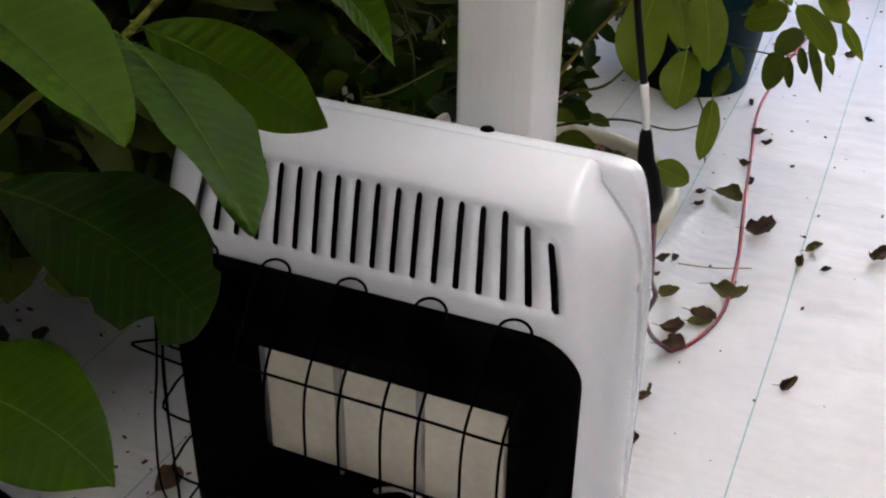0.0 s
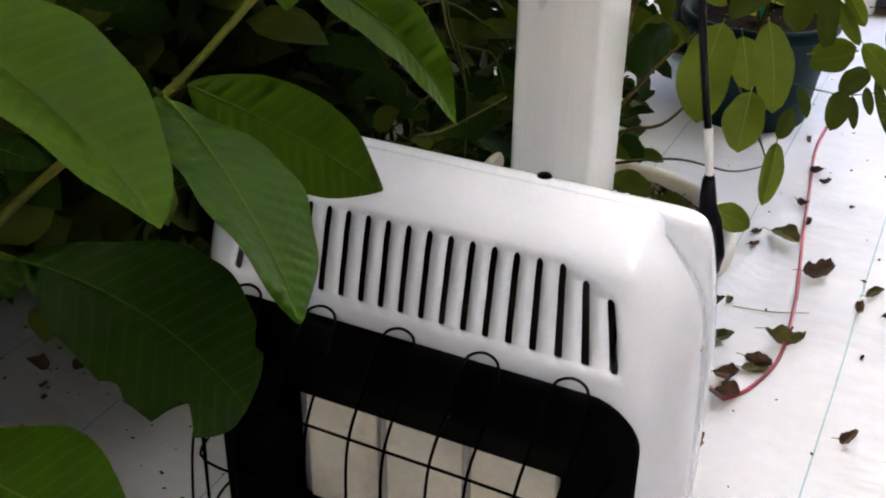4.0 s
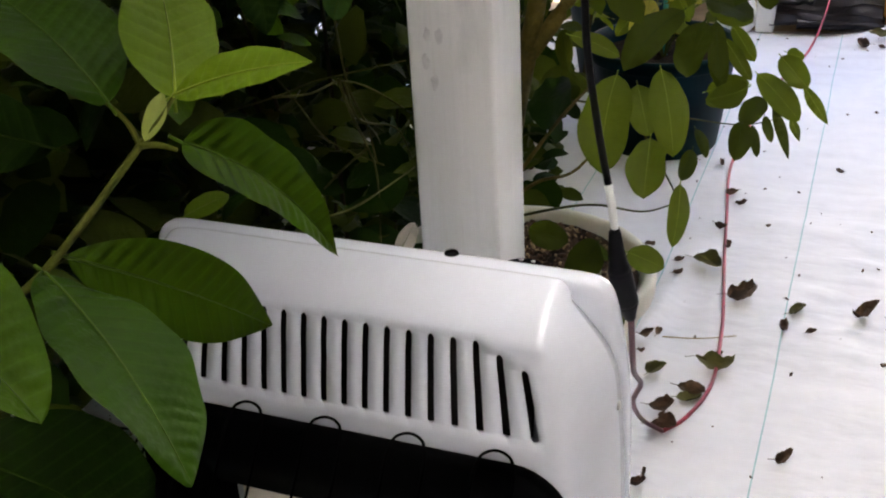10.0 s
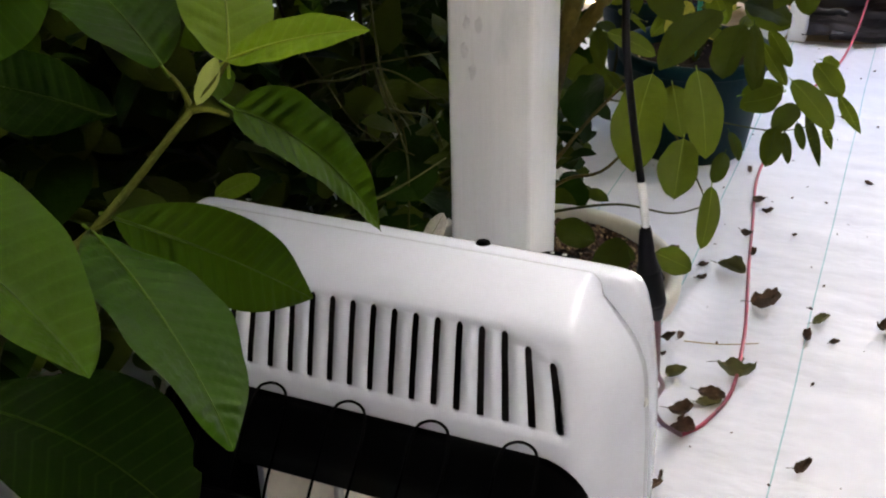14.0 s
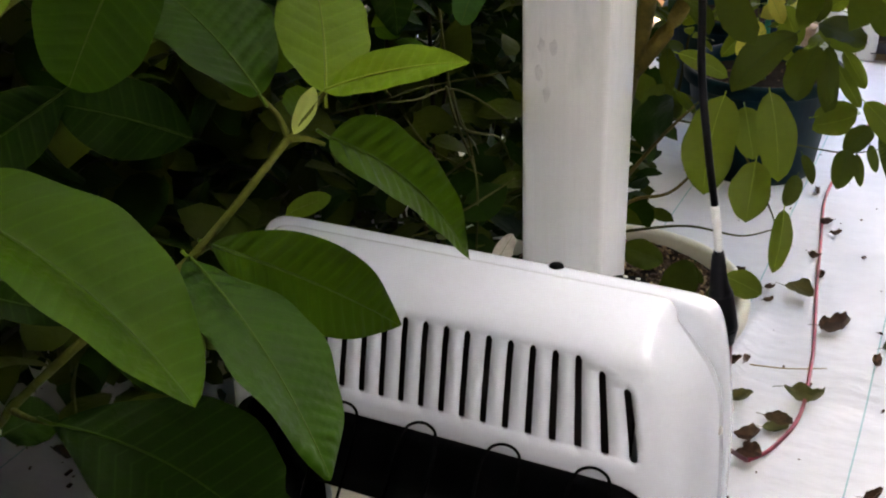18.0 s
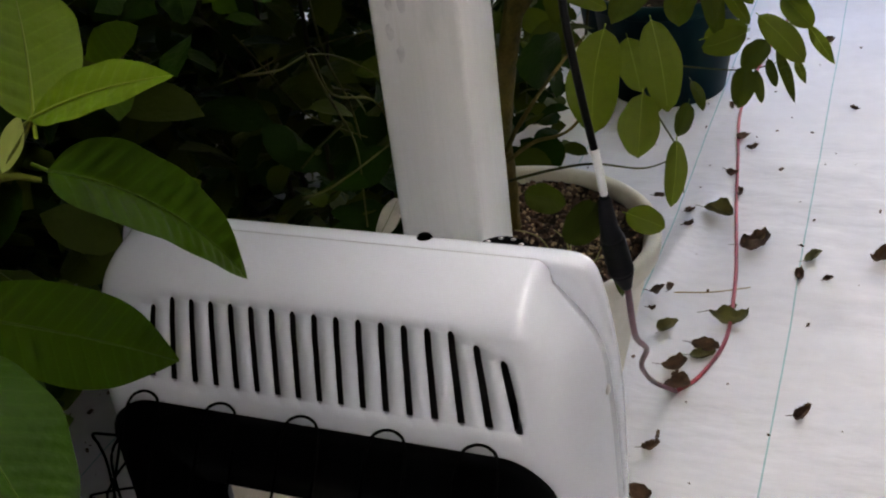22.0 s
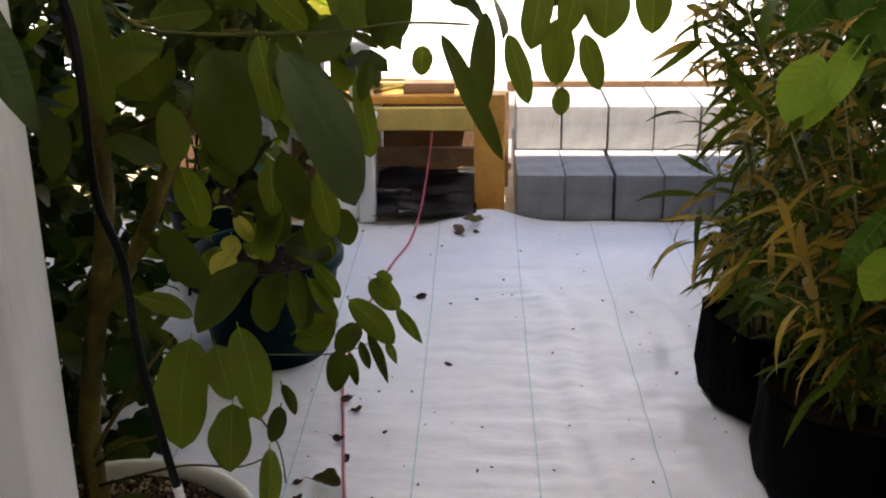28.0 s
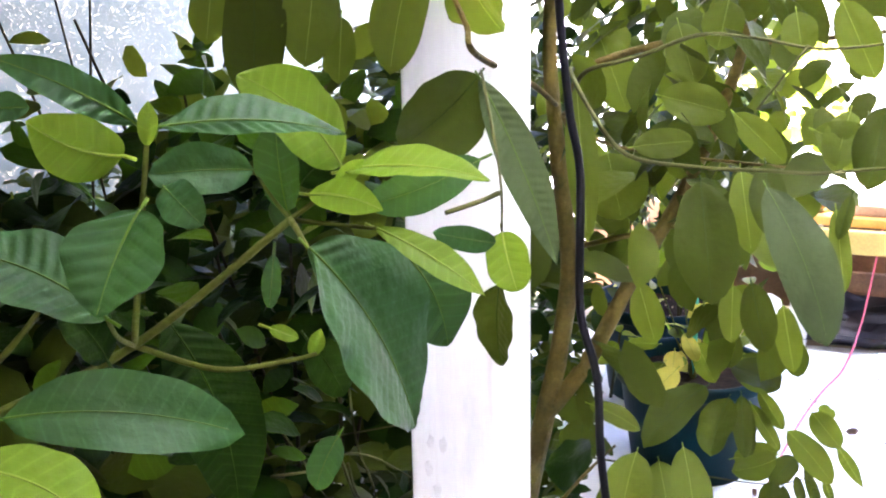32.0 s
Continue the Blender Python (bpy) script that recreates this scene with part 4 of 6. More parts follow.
BR = [([(-0.18, 0.85, 0.73), (-0.111, 0.860, 0.831), (-0.043, 0.880, 0.978), (0.038, 0.920, 1.142), (0.10, 0.95, 1.33), (0.12, 0.97, 1.5), (0.11, 0.98, 1.8)], 0.016, 0.006),
      ([(-0.14, 0.85, 1.02), (-0.142, 0.860, 1.022), (0.013, 0.900, 1.062), (0.16, 0.95, 1.1)], 0.006, 0.003),
      ([(-0.135, 0.85, 1.24), (-0.118, 0.860, 1.313), (0.047, 0.900, 1.359), (0.173, 0.950, 1.348), (0.33, 1.0, 1.36), (0.5, 1.05, 1.3)], 0.007, 0.003),
      ([(-0.135, 0.85, 1.2), (-0.135, 0.800, 1.250), (-0.049, 0.780, 1.206), (0.215, 0.800, 1.183)], 0.004, 0.002),
      TWIG_UP,
      ([(0.020, 0.073, 1.386), (0.051, 0.019, 1.345), (0.075, -0.026, 1.309), (0.082, -0.043, 1.277)], 0.0015, 0.001),
      ([(0.073, -0.023, 1.303), (0.060, -0.030, 1.297), (0.042, -0.057, 1.292)], 0.0022, 0.002),
      ([(-0.21, 0.84, 0.48), (-0.170, 0.800, 0.550), (-0.104, 0.800, 0.646), (-0.051, 0.820, 0.707)], 0.005, 0.002),
      ([(-0.21, 0.84, 0.46), (-0.144, 0.800, 0.521), (-0.073, 0.800, 0.554), (0.0, 0.85, 0.66)], 0.004, 0.002),
      ([(-0.21, 0.84, 0.42), (-0.113, 0.800, 0.470), (-0.041, 0.800, 0.486), (0.04, 0.81, 0.478), (0.09, 0.83, 0.49)], 0.003, 0.0012),
      ([(-0.16, 0.86, 0.66), (0.0, 0.98, 0.6), (0.15, 1.15, 0.52), (0.22, 1.25, 0.5)], 0.0024, 0.001),
      ([(0.0, 0.85, 0.66), (0.05, 0.88, 0.55), (0.08, 0.93, 0.45), (0.085, 0.95, 0.36)], 0.0025, 0.001),
      ([(-0.135, 0.85, 1.31), (-0.07, 0.62, 1.33), (-0.02, 0.55, 1.287), (0.027, 0.55, 1.235), (0.119, 0.54, 1.226), (0.2, 0.51, 1.232), (0.263, 0.5, 1.234), (0.345, 0.5, 1.245), (0.42, 0.52, 1.24)], 0.0036, 0.0016),
      ([(-0.135, 0.85, 1.28), (-0.041, 0.6, 1.335), (0.026, 0.6, 1.354), (0.103, 0.6, 1.382), (0.172, 0.6, 1.378), (0.25, 0.6, 1.366), (0.34, 0.6, 1.376)], 0.0034, 0.0016),
      ([(0.233, 0.6, 1.37), (0.215, 0.59, 1.345), (0.176, 0.6, 1.291)], 0.0022, 0.0014)]
for pts, r0, r1 in BR:
    part("branch", tube(bmesh.new(), pts, r0, r1, 8, bumpy=0.04, rng=random.Random(7)), M_bark if r0 > 0.0038 else M_twig_olive, tree)
# near shrub
leaf(shrub, (-0.013, -0.670, 1.173), (0.105, -0.667, 1.102), (0.52, -0.02, 0.86), 0.063, M_leaf_mid, 0.74, 0.08, 'blunt2', bend=-0.063)
leaf(shrub, (0.034, -0.576, 1.107), (0.136, -0.628, 1.048), (0.58, 0.24, 0.78), 0.070, M_leaf, 0.25, 0.16, 'big')
leaf(shrub, (0.036, -0.562, 1.108), (0.091, -0.482, 1.031), (0.89, -0.39, 0.24), 0.046, M_leaf_mid, 0.25, 0.10, 'big', bend=-0.02)
leaf(shrub, (0.007, -0.652, 1.056), (0.100, -0.622, 0.988), (0.62, -0.17, 0.77), 0.080, M_leaf_dark, 0.15, 0.10, 'obovate', bend=-0.08, bites=((0.80, 0.07, 0.45, 1), (0.55, 0.05, 0.12, 1), (0.9, 0.04, 0.2, -1)))
leaf(shrub, (0.069, -0.503, 1.146), (0.117, -0.447, 1.060), (0.89, -0.09, 0.44), 0.042, M_leaf_mid, 0.60, 0.12, 'early', bend=-0.08)
leaf(shrub, (0.068, -0.501, 1.168), (0.042, -0.462, 1.211), (0.55, -0.42, 0.72), 0.048, M_leaf_young, 0.15, 0.10, 'square', bend=0.02)
leaf(shrub, (0.069, -0.503, 1.170), (0.146, -0.502, 1.192), (-0.22, -0.59, 0.77), 0.026, M_leaf_young, 0.35, 0.10, 'long', bend=-0.02)
leaf(shrub, (0.037, -0.512, 1.167), (-0.044, -0.485, 1.210), (0.43, -0.15, 0.89), 0.068, M_leaf, 0.30, 0.10, 'big', bend=0.02)
leaf(shrub, (-0.021, -0.702, 0.972), (0.103, -0.705, 0.952), (0.14, -0.41, 0.90), 0.066, M_leaf, 0.20, 0.10, 'big', bend=-0.08)
leaf(shrub, (-0.026, -0.694, 1.142), (0.019, -0.738, 1.016), (0.75, -0.50, 0.44), 0.058, M_leaf, 0.25, 0.10, 'big')
leaf(shrub, (-0.092, -0.606, 1.078), (-0.049, -0.572, 1.053), (0.69, -0.46, 0.56), 0.020, M_leaf_dark, 0.20, 0.10, 'oval')
leaf(shrub, (-0.105, -0.595, 0.977), (-0.093, -0.564, 0.975), (0.59, -0.17, 0.79), 0.032, M_leaf_dark, 0.20, 0.10, 'oval', bend=-0.04)
leaf(shrub, (-0.107, -0.498, 1.147), (-0.153, -0.571, 1.107), (0.73, -0.62, 0.29), 0.044, M_leaf_dark, 0.20, 0.10, 'big')
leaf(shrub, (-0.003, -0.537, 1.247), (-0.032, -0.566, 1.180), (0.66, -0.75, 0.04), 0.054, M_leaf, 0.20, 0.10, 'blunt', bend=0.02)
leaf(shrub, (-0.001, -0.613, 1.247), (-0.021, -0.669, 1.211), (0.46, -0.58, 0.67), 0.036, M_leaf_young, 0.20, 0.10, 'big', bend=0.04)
leaf(shrub, (-0.064, -0.447, 1.106), (-0.141, -0.476, 1.128), (0.42, -0.73, 0.54), 0.050, M_leaf_dark, 0.20, 0.10, 'big', bend=0.02)
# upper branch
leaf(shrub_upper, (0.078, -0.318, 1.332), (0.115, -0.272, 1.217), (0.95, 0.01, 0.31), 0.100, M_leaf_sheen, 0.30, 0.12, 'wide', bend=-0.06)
leaf(shrub_upper, (0.094, -0.271, 1.333), (0.156, -0.264, 1.298), (0.47, -0.47, 0.75), 0.022, M_leaf_young, 0.30, 0.10, 'big', bend=-0.02)
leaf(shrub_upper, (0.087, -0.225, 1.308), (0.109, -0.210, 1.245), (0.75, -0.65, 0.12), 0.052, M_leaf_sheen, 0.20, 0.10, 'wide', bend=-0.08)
leaf(shrub_upper, (0.082, -0.043, 1.277), (0.100, -0.058, 1.236), (0.13, -0.91, 0.39), 0.034, M_leaf_young, 0.20, 0.10, 'blunt', bend=0.02)
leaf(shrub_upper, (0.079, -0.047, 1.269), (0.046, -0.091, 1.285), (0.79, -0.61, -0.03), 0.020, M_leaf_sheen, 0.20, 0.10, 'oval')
leaf(shrub_upper, (0.078, -0.279, 1.366), (0.168, -0.285, 1.367), (-0.03, -0.40, 0.92), 0.030, M_leaf_young, 0.40, 0.12, 'long', bend=-0.04)
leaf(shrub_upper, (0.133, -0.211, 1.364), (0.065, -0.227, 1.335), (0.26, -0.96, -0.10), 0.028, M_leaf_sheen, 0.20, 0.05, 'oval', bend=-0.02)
leaf(shrub_upper, (0.063, -0.290, 1.354), (0.110, -0.293, 1.349), (-0.01, -0.87, 0.49), 0.020, M_leaf_young, 0.30, 0.10, 'big', bend=-0.06)
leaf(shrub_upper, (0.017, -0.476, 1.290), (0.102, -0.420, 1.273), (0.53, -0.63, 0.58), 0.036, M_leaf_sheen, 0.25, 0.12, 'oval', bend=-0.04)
leaf(shrub_upper, (0.048, -0.524, 1.294), (0.105, -0.520, 1.278), (0.26, -0.44, 0.86), 0.032, M_leaf_young, 0.15, 0.10, 'blunt', bend=-0.08)
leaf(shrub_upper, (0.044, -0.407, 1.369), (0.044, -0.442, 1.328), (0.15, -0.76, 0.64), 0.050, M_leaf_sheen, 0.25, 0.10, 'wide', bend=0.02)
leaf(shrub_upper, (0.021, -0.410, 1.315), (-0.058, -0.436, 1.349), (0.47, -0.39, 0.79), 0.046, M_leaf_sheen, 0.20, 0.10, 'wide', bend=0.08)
leaf(shrub_upper, (-0.085, -0.233, 1.245), (-0.035, -0.240, 1.114), (0.82, -0.46, 0.33), 0.062, M_leaf_dark, 0.20, 0.05, 'wide', bend=-0.08)
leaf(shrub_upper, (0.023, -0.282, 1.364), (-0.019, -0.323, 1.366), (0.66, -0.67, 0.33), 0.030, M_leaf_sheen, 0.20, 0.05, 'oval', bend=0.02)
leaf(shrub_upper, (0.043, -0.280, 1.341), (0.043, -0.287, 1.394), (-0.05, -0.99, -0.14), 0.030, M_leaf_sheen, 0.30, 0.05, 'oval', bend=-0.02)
leaf(shrub_upper, (0.037, -0.257, 1.351), (0.054, -0.243, 1.374), (0.46, -0.87, 0.20), 0.024, M_leaf_dark, 0.20, 0.05, 'oval')
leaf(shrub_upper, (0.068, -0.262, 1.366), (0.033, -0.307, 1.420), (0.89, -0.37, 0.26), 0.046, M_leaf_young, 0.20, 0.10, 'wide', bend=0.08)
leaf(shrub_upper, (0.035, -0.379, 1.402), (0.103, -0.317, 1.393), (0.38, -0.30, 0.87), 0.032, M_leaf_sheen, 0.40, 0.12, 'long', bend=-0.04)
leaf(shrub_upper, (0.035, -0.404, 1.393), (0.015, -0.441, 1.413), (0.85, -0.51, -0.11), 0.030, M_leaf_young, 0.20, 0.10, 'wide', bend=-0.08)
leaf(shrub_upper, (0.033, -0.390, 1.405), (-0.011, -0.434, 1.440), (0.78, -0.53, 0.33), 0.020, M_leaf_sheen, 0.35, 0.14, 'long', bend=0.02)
leaf(shrub_upper, (-0.030, -0.356, 1.268), (-0.043, -0.374, 1.304), (0.95, -0.20, 0.23), 0.030, M_leaf_dark, 0.20, 0.05, 'oval', bend=0.02)
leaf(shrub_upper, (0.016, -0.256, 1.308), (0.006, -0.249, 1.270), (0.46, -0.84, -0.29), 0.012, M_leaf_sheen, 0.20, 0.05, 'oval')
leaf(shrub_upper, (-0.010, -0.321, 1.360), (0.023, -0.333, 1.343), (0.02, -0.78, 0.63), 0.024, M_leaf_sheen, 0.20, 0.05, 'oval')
leaf(shrub_upper, (-0.006, -0.187, 1.228), (0.016, -0.178, 1.186), (0.75, -0.60, 0.26), 0.032, M_leaf_dark, 0.15, 0.05, 'oval', bend=-0.04)
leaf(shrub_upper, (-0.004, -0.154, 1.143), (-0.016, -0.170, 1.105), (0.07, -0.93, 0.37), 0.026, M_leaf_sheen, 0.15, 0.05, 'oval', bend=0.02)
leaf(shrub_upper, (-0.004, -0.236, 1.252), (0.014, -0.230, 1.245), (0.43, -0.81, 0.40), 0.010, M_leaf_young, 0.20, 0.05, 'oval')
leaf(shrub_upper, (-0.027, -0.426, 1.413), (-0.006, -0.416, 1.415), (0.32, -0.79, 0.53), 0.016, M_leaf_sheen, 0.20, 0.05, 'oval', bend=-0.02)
# potted tree, leaves against the post, then the low ones
leaf(tree, (0.031, 0.086, 1.195), (0.034, 0.082, 1.118), (-0.54, -0.84, 0.02), 0.060, M_oval_dark, 0.30, 0.05, 'big', bend=0.06)
leaf(tree, (0.019, 0.071, 1.380), (0.084, 0.087, 1.217), (0.63, -0.76, 0.18), 0.040, M_oval_pale, 0.25, 0.05, 'long', bend=-0.02)
leaf(tree, (0.015, 0.081, 1.382), (-0.047, 0.047, 1.321), (0.65, -0.70, -0.28), 0.078, M_oval_dark, 0.20, 0.05, 'oval', bend=-0.02)
leaf(tree, (-0.006, 0.099, 1.477), (0.028, 0.108, 1.416), (-0.44, -0.82, -0.37), 0.074, M_oval, 0.20, 0.05, 'oval', bend=0.02)
leaf(tree, (-0.040, 0.076, 1.487), (-0.060, 0.060, 1.382), (0.39, -0.92, 0.07), 0.048, M_oval, 0.20, 0.05, 'oval', bend=0.02)
leaf(tree, (0.027, 0.643, 0.787), (0.027, 0.551, 0.663), (-0.05, -0.80, 0.60), 0.080, M_oval, 0.20, 0.08, 'oval', bend=0.02)
leaf(tree, (0.104, 0.750, 0.859), (0.033, 0.658, 0.787), (0.11, -0.66, 0.74), 0.058, M_oval_dark, 0.20, 0.08, 'oval', bend=0.04)
leaf(tree, (0.133, 0.773, 0.836), (0.121, 0.707, 0.767), (-0.30, -0.66, 0.69), 0.060, M_oval_dark, 0.20, 0.08, 'oval', bend=0.02)
leaf(tree, (0.089, 0.600, 0.707), (0.094, 0.539, 0.635), (-0.05, -0.76, 0.65), 0.060, M_oval, 0.20, 0.08, 'oval')
leaf(tree, (0.084, 0.689, 0.784), (0.121, 0.618, 0.671), (0.20, -0.80, 0.57), 0.058, M_oval, 0.20, 0.08, 'oval', bend=-0.02)
leaf(tree, (0.050, 0.685, 0.758), (0.079, 0.637, 0.693), (0.27, -0.71, 0.65), 0.052, M_oval, 0.20, 0.08, 'oval')
leaf(tree, (-0.062, 0.701, 0.825), (0.019, 0.694, 0.797), (0.15, -0.77, 0.62), 0.032, M_oval, 0.20, 0.08, 'oval', bend=-0.04)
leaf(tree, (0.141, 0.971, 0.749), (0.195, 0.936, 0.688), (-0.04, -0.87, 0.48), 0.026, M_oval, 0.20, 0.08, 'oval')
leaf(tree, (0.146, 0.810, 0.827), (0.164, 0.752, 0.751), (0.06, -0.78, 0.62), 0.030, M_oval_dark, 0.20, 0.08, 'oval')
leaf(tree, (0.109, 0.939, 0.824), (0.190, 0.934, 0.798), (0.26, -0.32, 0.91), 0.070, M_oval_dark, 0.20, 0.08, 'oval', bend=-0.02)
leaf(tree, (0.192, 0.919, 0.682), (0.129, 0.865, 0.674), (0.62, -0.76, 0.20), 0.046, M_oval, 0.20, 0.08, 'oval', bend=-0.02)
leaf(tree, (0.140, 0.680, 0.660), (0.132, 0.634, 0.626), (0.47, -0.58, 0.67), 0.028, M_oval_dark, 0.20, 0.08, 'oval')
leaf(tree, (0.141, 0.696, 0.688), (0.164, 0.663, 0.655), (0.23, -0.60, 0.76), 0.018, M_oval_dark, 0.20, 0.08, 'oval', bend=-0.02)
leaf(tree, (-0.028, 1.156, 0.759), (-0.023, 1.116, 0.726), (0.21, -0.61, 0.77), 0.038, M_yellow, 0.20, 0.08, 'oval')
leaf(tree, (-0.033, 1.093, 0.758), (-0.065, 1.035, 0.720), (0.38, -0.65, 0.67), 0.034, M_oval, 0.20, 0.08, 'oval')
leaf(tree, (-0.151, 0.978, 0.746), (-0.127, 0.928, 0.682), (-0.04, -0.80, 0.60), 0.032, M_oval_dark, 0.20, 0.08, 'oval')
leaf(tree, (-0.100, 0.857, 0.708), (-0.058, 0.834, 0.681), (0.04, -0.74, 0.67), 0.018, M_oval_dark, 0.20, 0.08, 'oval')
leaf(tree, (-0.098, 0.845, 0.685), (-0.161, 0.785, 0.667), (0.69, -0.61, -0.39), 0.128, M_leaf_dark, 0.20, 0.08, 'oval', bend=-0.02)
leaf(tree, (0.023, 1.259, 0.689), (0.005, 1.259, 0.746), (0.22, -0.97, 0.07), 0.040, M_oval, 0.20, 0.08, 'oval')
leaf(tree, (-0.067, 1.198, 0.754), (-0.122, 1.157, 0.764), (0.61, -0.79, 0.12), 0.026, M_oval, 0.20, 0.08, 'oval')
leaf(tree, (0.076, 1.315, 0.751), (0.113, 1.320, 0.776), (0.04, -0.99, 0.13), 0.034, M_oval, 0.20, 0.08, 'oval')
leaf(tree, (0.093, 0.678, 0.669), (0.100, 0.650, 0.656), (0.13, -0.39, 0.91), 0.018, M_oval, 0.20, 0.08, 'oval')
leaf(tree, (0.214, 1.285, 0.620), (0.273, 1.256, 0.567), (-0.02, -0.89, 0.46), 0.050, M_oval, 0.20, 0.08, 'oval')
leaf(tree, (0.176, 1.233, 0.598), (0.266, 1.201, 0.518), (0.16, -0.84, 0.52), 0.054, M_oval, 0.20, 0.08, 'oval', bend=-0.02)
leaf(tree, (0.196, 1.207, 0.558), (0.160, 1.148, 0.521), (0.23, -0.61, 0.76), 0.046, M_oval_dark, 0.20, 0.08, 'oval')
leaf(tree, (0.164, 1.153, 0.527), (0.160, 1.094, 0.467), (0.28, -0.69, 0.67), 0.046, M_oval_dark, 0.20, 0.08, 'oval')
leaf(tree, (0.264, 1.275, 0.565), (0.319, 1.238, 0.501), (-0.06, -0.89, 0.46), 0.026, M_oval, 0.20, 0.08, 'long')
leaf(tree, (0.213, 1.206, 0.543), (0.256, 1.151, 0.456), (0.04, -0.84, 0.55), 0.022, M_oval_dark, 0.20, 0.08, 'long', bend=-0.02)
leaf(tree, (0.249, 1.209, 0.522), (0.272, 1.175, 0.486), (-0.02, -0.73, 0.69), 0.018, M_oval, 0.20, 0.08, 'long')
leaf(tree, (0.181, 1.166, 0.516), (0.199, 1.122, 0.467), (0.15, -0.71, 0.69), 0.020, M_oval_dark, 0.20, 0.08, 'oval')
leaf(tree, (0.201, 1.182, 0.531), (0.222, 1.144, 0.491), (-0.06, -0.74, 0.66), 0.020, M_oval_dark, 0.20, 0.08, 'oval')
leaf(tree, (0.223, 1.312, 0.619), (0.258, 1.300, 0.615), (-0.34, -0.93, -0.14), 0.034, M_oval, 0.20, 0.08, 'oval')
leaf(tree, (0.057, 0.612, 0.503), (0.118, 0.604, 0.487), (0.06, -0.76, 0.65), 0.044, M_oval, 0.20, 0.08, 'oval')
leaf(tree, (0.136, 0.604, 0.635), (0.139, 0.540, 0.560), (0.24, -0.73, 0.64), 0.032, M_oval, 0.20, 0.08, 'oval', bend=-0.02)
leaf(tree, (-0.135, 0.701, 0.476), (-0.063, 0.698, 0.460), (0.06, -0.88, 0.47), 0.050, M_oval_dark, 0.20, 0.08, 'oval')
leaf(tree, (-0.009, 0.690, 0.473), (-0.047, 0.627, 0.431), (0.63, -0.66, 0.41), 0.064, M_oval_dark, 0.20, 0.08, 'oval', bend=-0.02)
leaf(tree, (-0.031, 0.700, 0.464), (0.011, 0.683, 0.444), (-0.04, -0.79, 0.62), 0.022, M_oval_dark, 0.20, 0.08, 'oval')
leaf(tree, (0.043, 0.579, 0.497), (0.070, 0.519, 0.411), (0.16, -0.78, 0.60), 0.024, M_oval_dark, 0.20, 0.08, 'oval')
leaf(tree, (0.121, 0.932, 0.664), (0.189, 0.963, 0.676), (0.10, -0.85, 0.51), 0.041, M_oval, 0.22, 0.10, 'oval')
leaf(tree, (0.104, 0.986, 0.810), (0.183, 1.002, 0.774), (0.11, -0.88, 0.46), 0.055, M_oval, 0.22, 0.10, 'oval')
leaf(tree, (0.150, 0.986, 0.768), (0.194, 0.978, 0.708), (0.10, -0.87, 0.48), 0.029, M_oval, 0.22, 0.10, 'oval')
leaf(tree, (0.130, 0.927, 0.781), (0.150, 0.894, 0.683), (0.11, -0.86, 0.49), 0.035, M_oval_dark, 0.22, 0.10, 'oval')
leaf(tree, (0.194, 0.564, 1.231), (0.211, 0.535, 1.146), (0.11, -0.94, 0.31), 0.045, M_oval_dark, 0.22, 0.10, 'oval')
leaf(tree, (0.136, 0.741, 1.021), (0.142, 0.711, 0.944), (0.13, -0.90, 0.41), 0.038, M_oval, 0.22, 0.10, 'oval')
leaf(tree, (0.151, 0.848, 0.987), (0.115, 0.818, 0.947), (0.13, -0.91, 0.40), 0.049, M_oval, 0.22, 0.10, 'oval')
leaf(tree, (-0.144, 0.954, 0.687), (-0.145, 0.923, 0.613), (0.24, -0.83, 0.51), 0.075, M_oval_dark, 0.22, 0.10, 'oval')
leaf(tree, (-0.142, 0.931, 0.630), (-0.102, 0.956, 0.653), (0.23, -0.83, 0.51), 0.038, M_oval, 0.22, 0.10, 'oval')
leaf(tree, (-0.152, 0.101, 1.475), (-0.154, 0.075, 1.385), (0.50, -0.84, 0.21), 0.053, M_oval, 0.22, 0.10, 'oval')
leaf(tree, (-0.204, 0.079, 1.476), (-0.193, 0.048, 1.351), (0.54, -0.81, 0.22), 0.058, M_oval_dark, 0.22, 0.10, 'oval')
leaf(tree, (-0.152, 0.145, 1.427), (-0.149, 0.128, 1.364), (0.47, -0.85, 0.24), 0.030, M_oval, 0.22, 0.10, 'oval')
leaf(tree, (-0.238, 0.061, 1.467), (-0.238, 0.044, 1.407), (0.57, -0.80, 0.20), 0.038, M_oval, 0.22, 0.10, 'oval')
leaf(tree, (-0.073, 0.655, 1.310), (-0.041, 0.610, 1.100), (0.27, -0.90, 0.33), 0.043, M_oval, 0.22, 0.10, 'oval')
leaf(tree, (0.130, 0.493, 1.219), (0.155, 0.463, 1.076), (0.16, -0.91, 0.39), 0.075, M_oval_dark, 0.22, 0.10, 'oval')
leaf(tree, (0.165, 0.566, 1.222), (0.186, 0.546, 1.120), (0.13, -0.92, 0.37), 0.039, M_oval, 0.22, 0.10, 'oval')
leaf(tree, (0.208, 0.472, 1.221), (0.288, 0.456, 1.042), (0.07, -0.78, 0.62), 0.066, M_oval_pale, 0.35, 0.14, 'oval', bend=-0.03)
leaf(tree, (0.273, 0.654, 1.161), (0.292, 0.632, 1.056), (0.05, -0.92, 0.39), 0.027, M_oval, 0.22, 0.10, 'oval')
leaf(tree, (0.182, 0.588, 1.072), (0.206, 0.573, 0.985), (0.11, -0.89, 0.44), 0.044, M_oval_dark, 0.22, 0.10, 'oval')
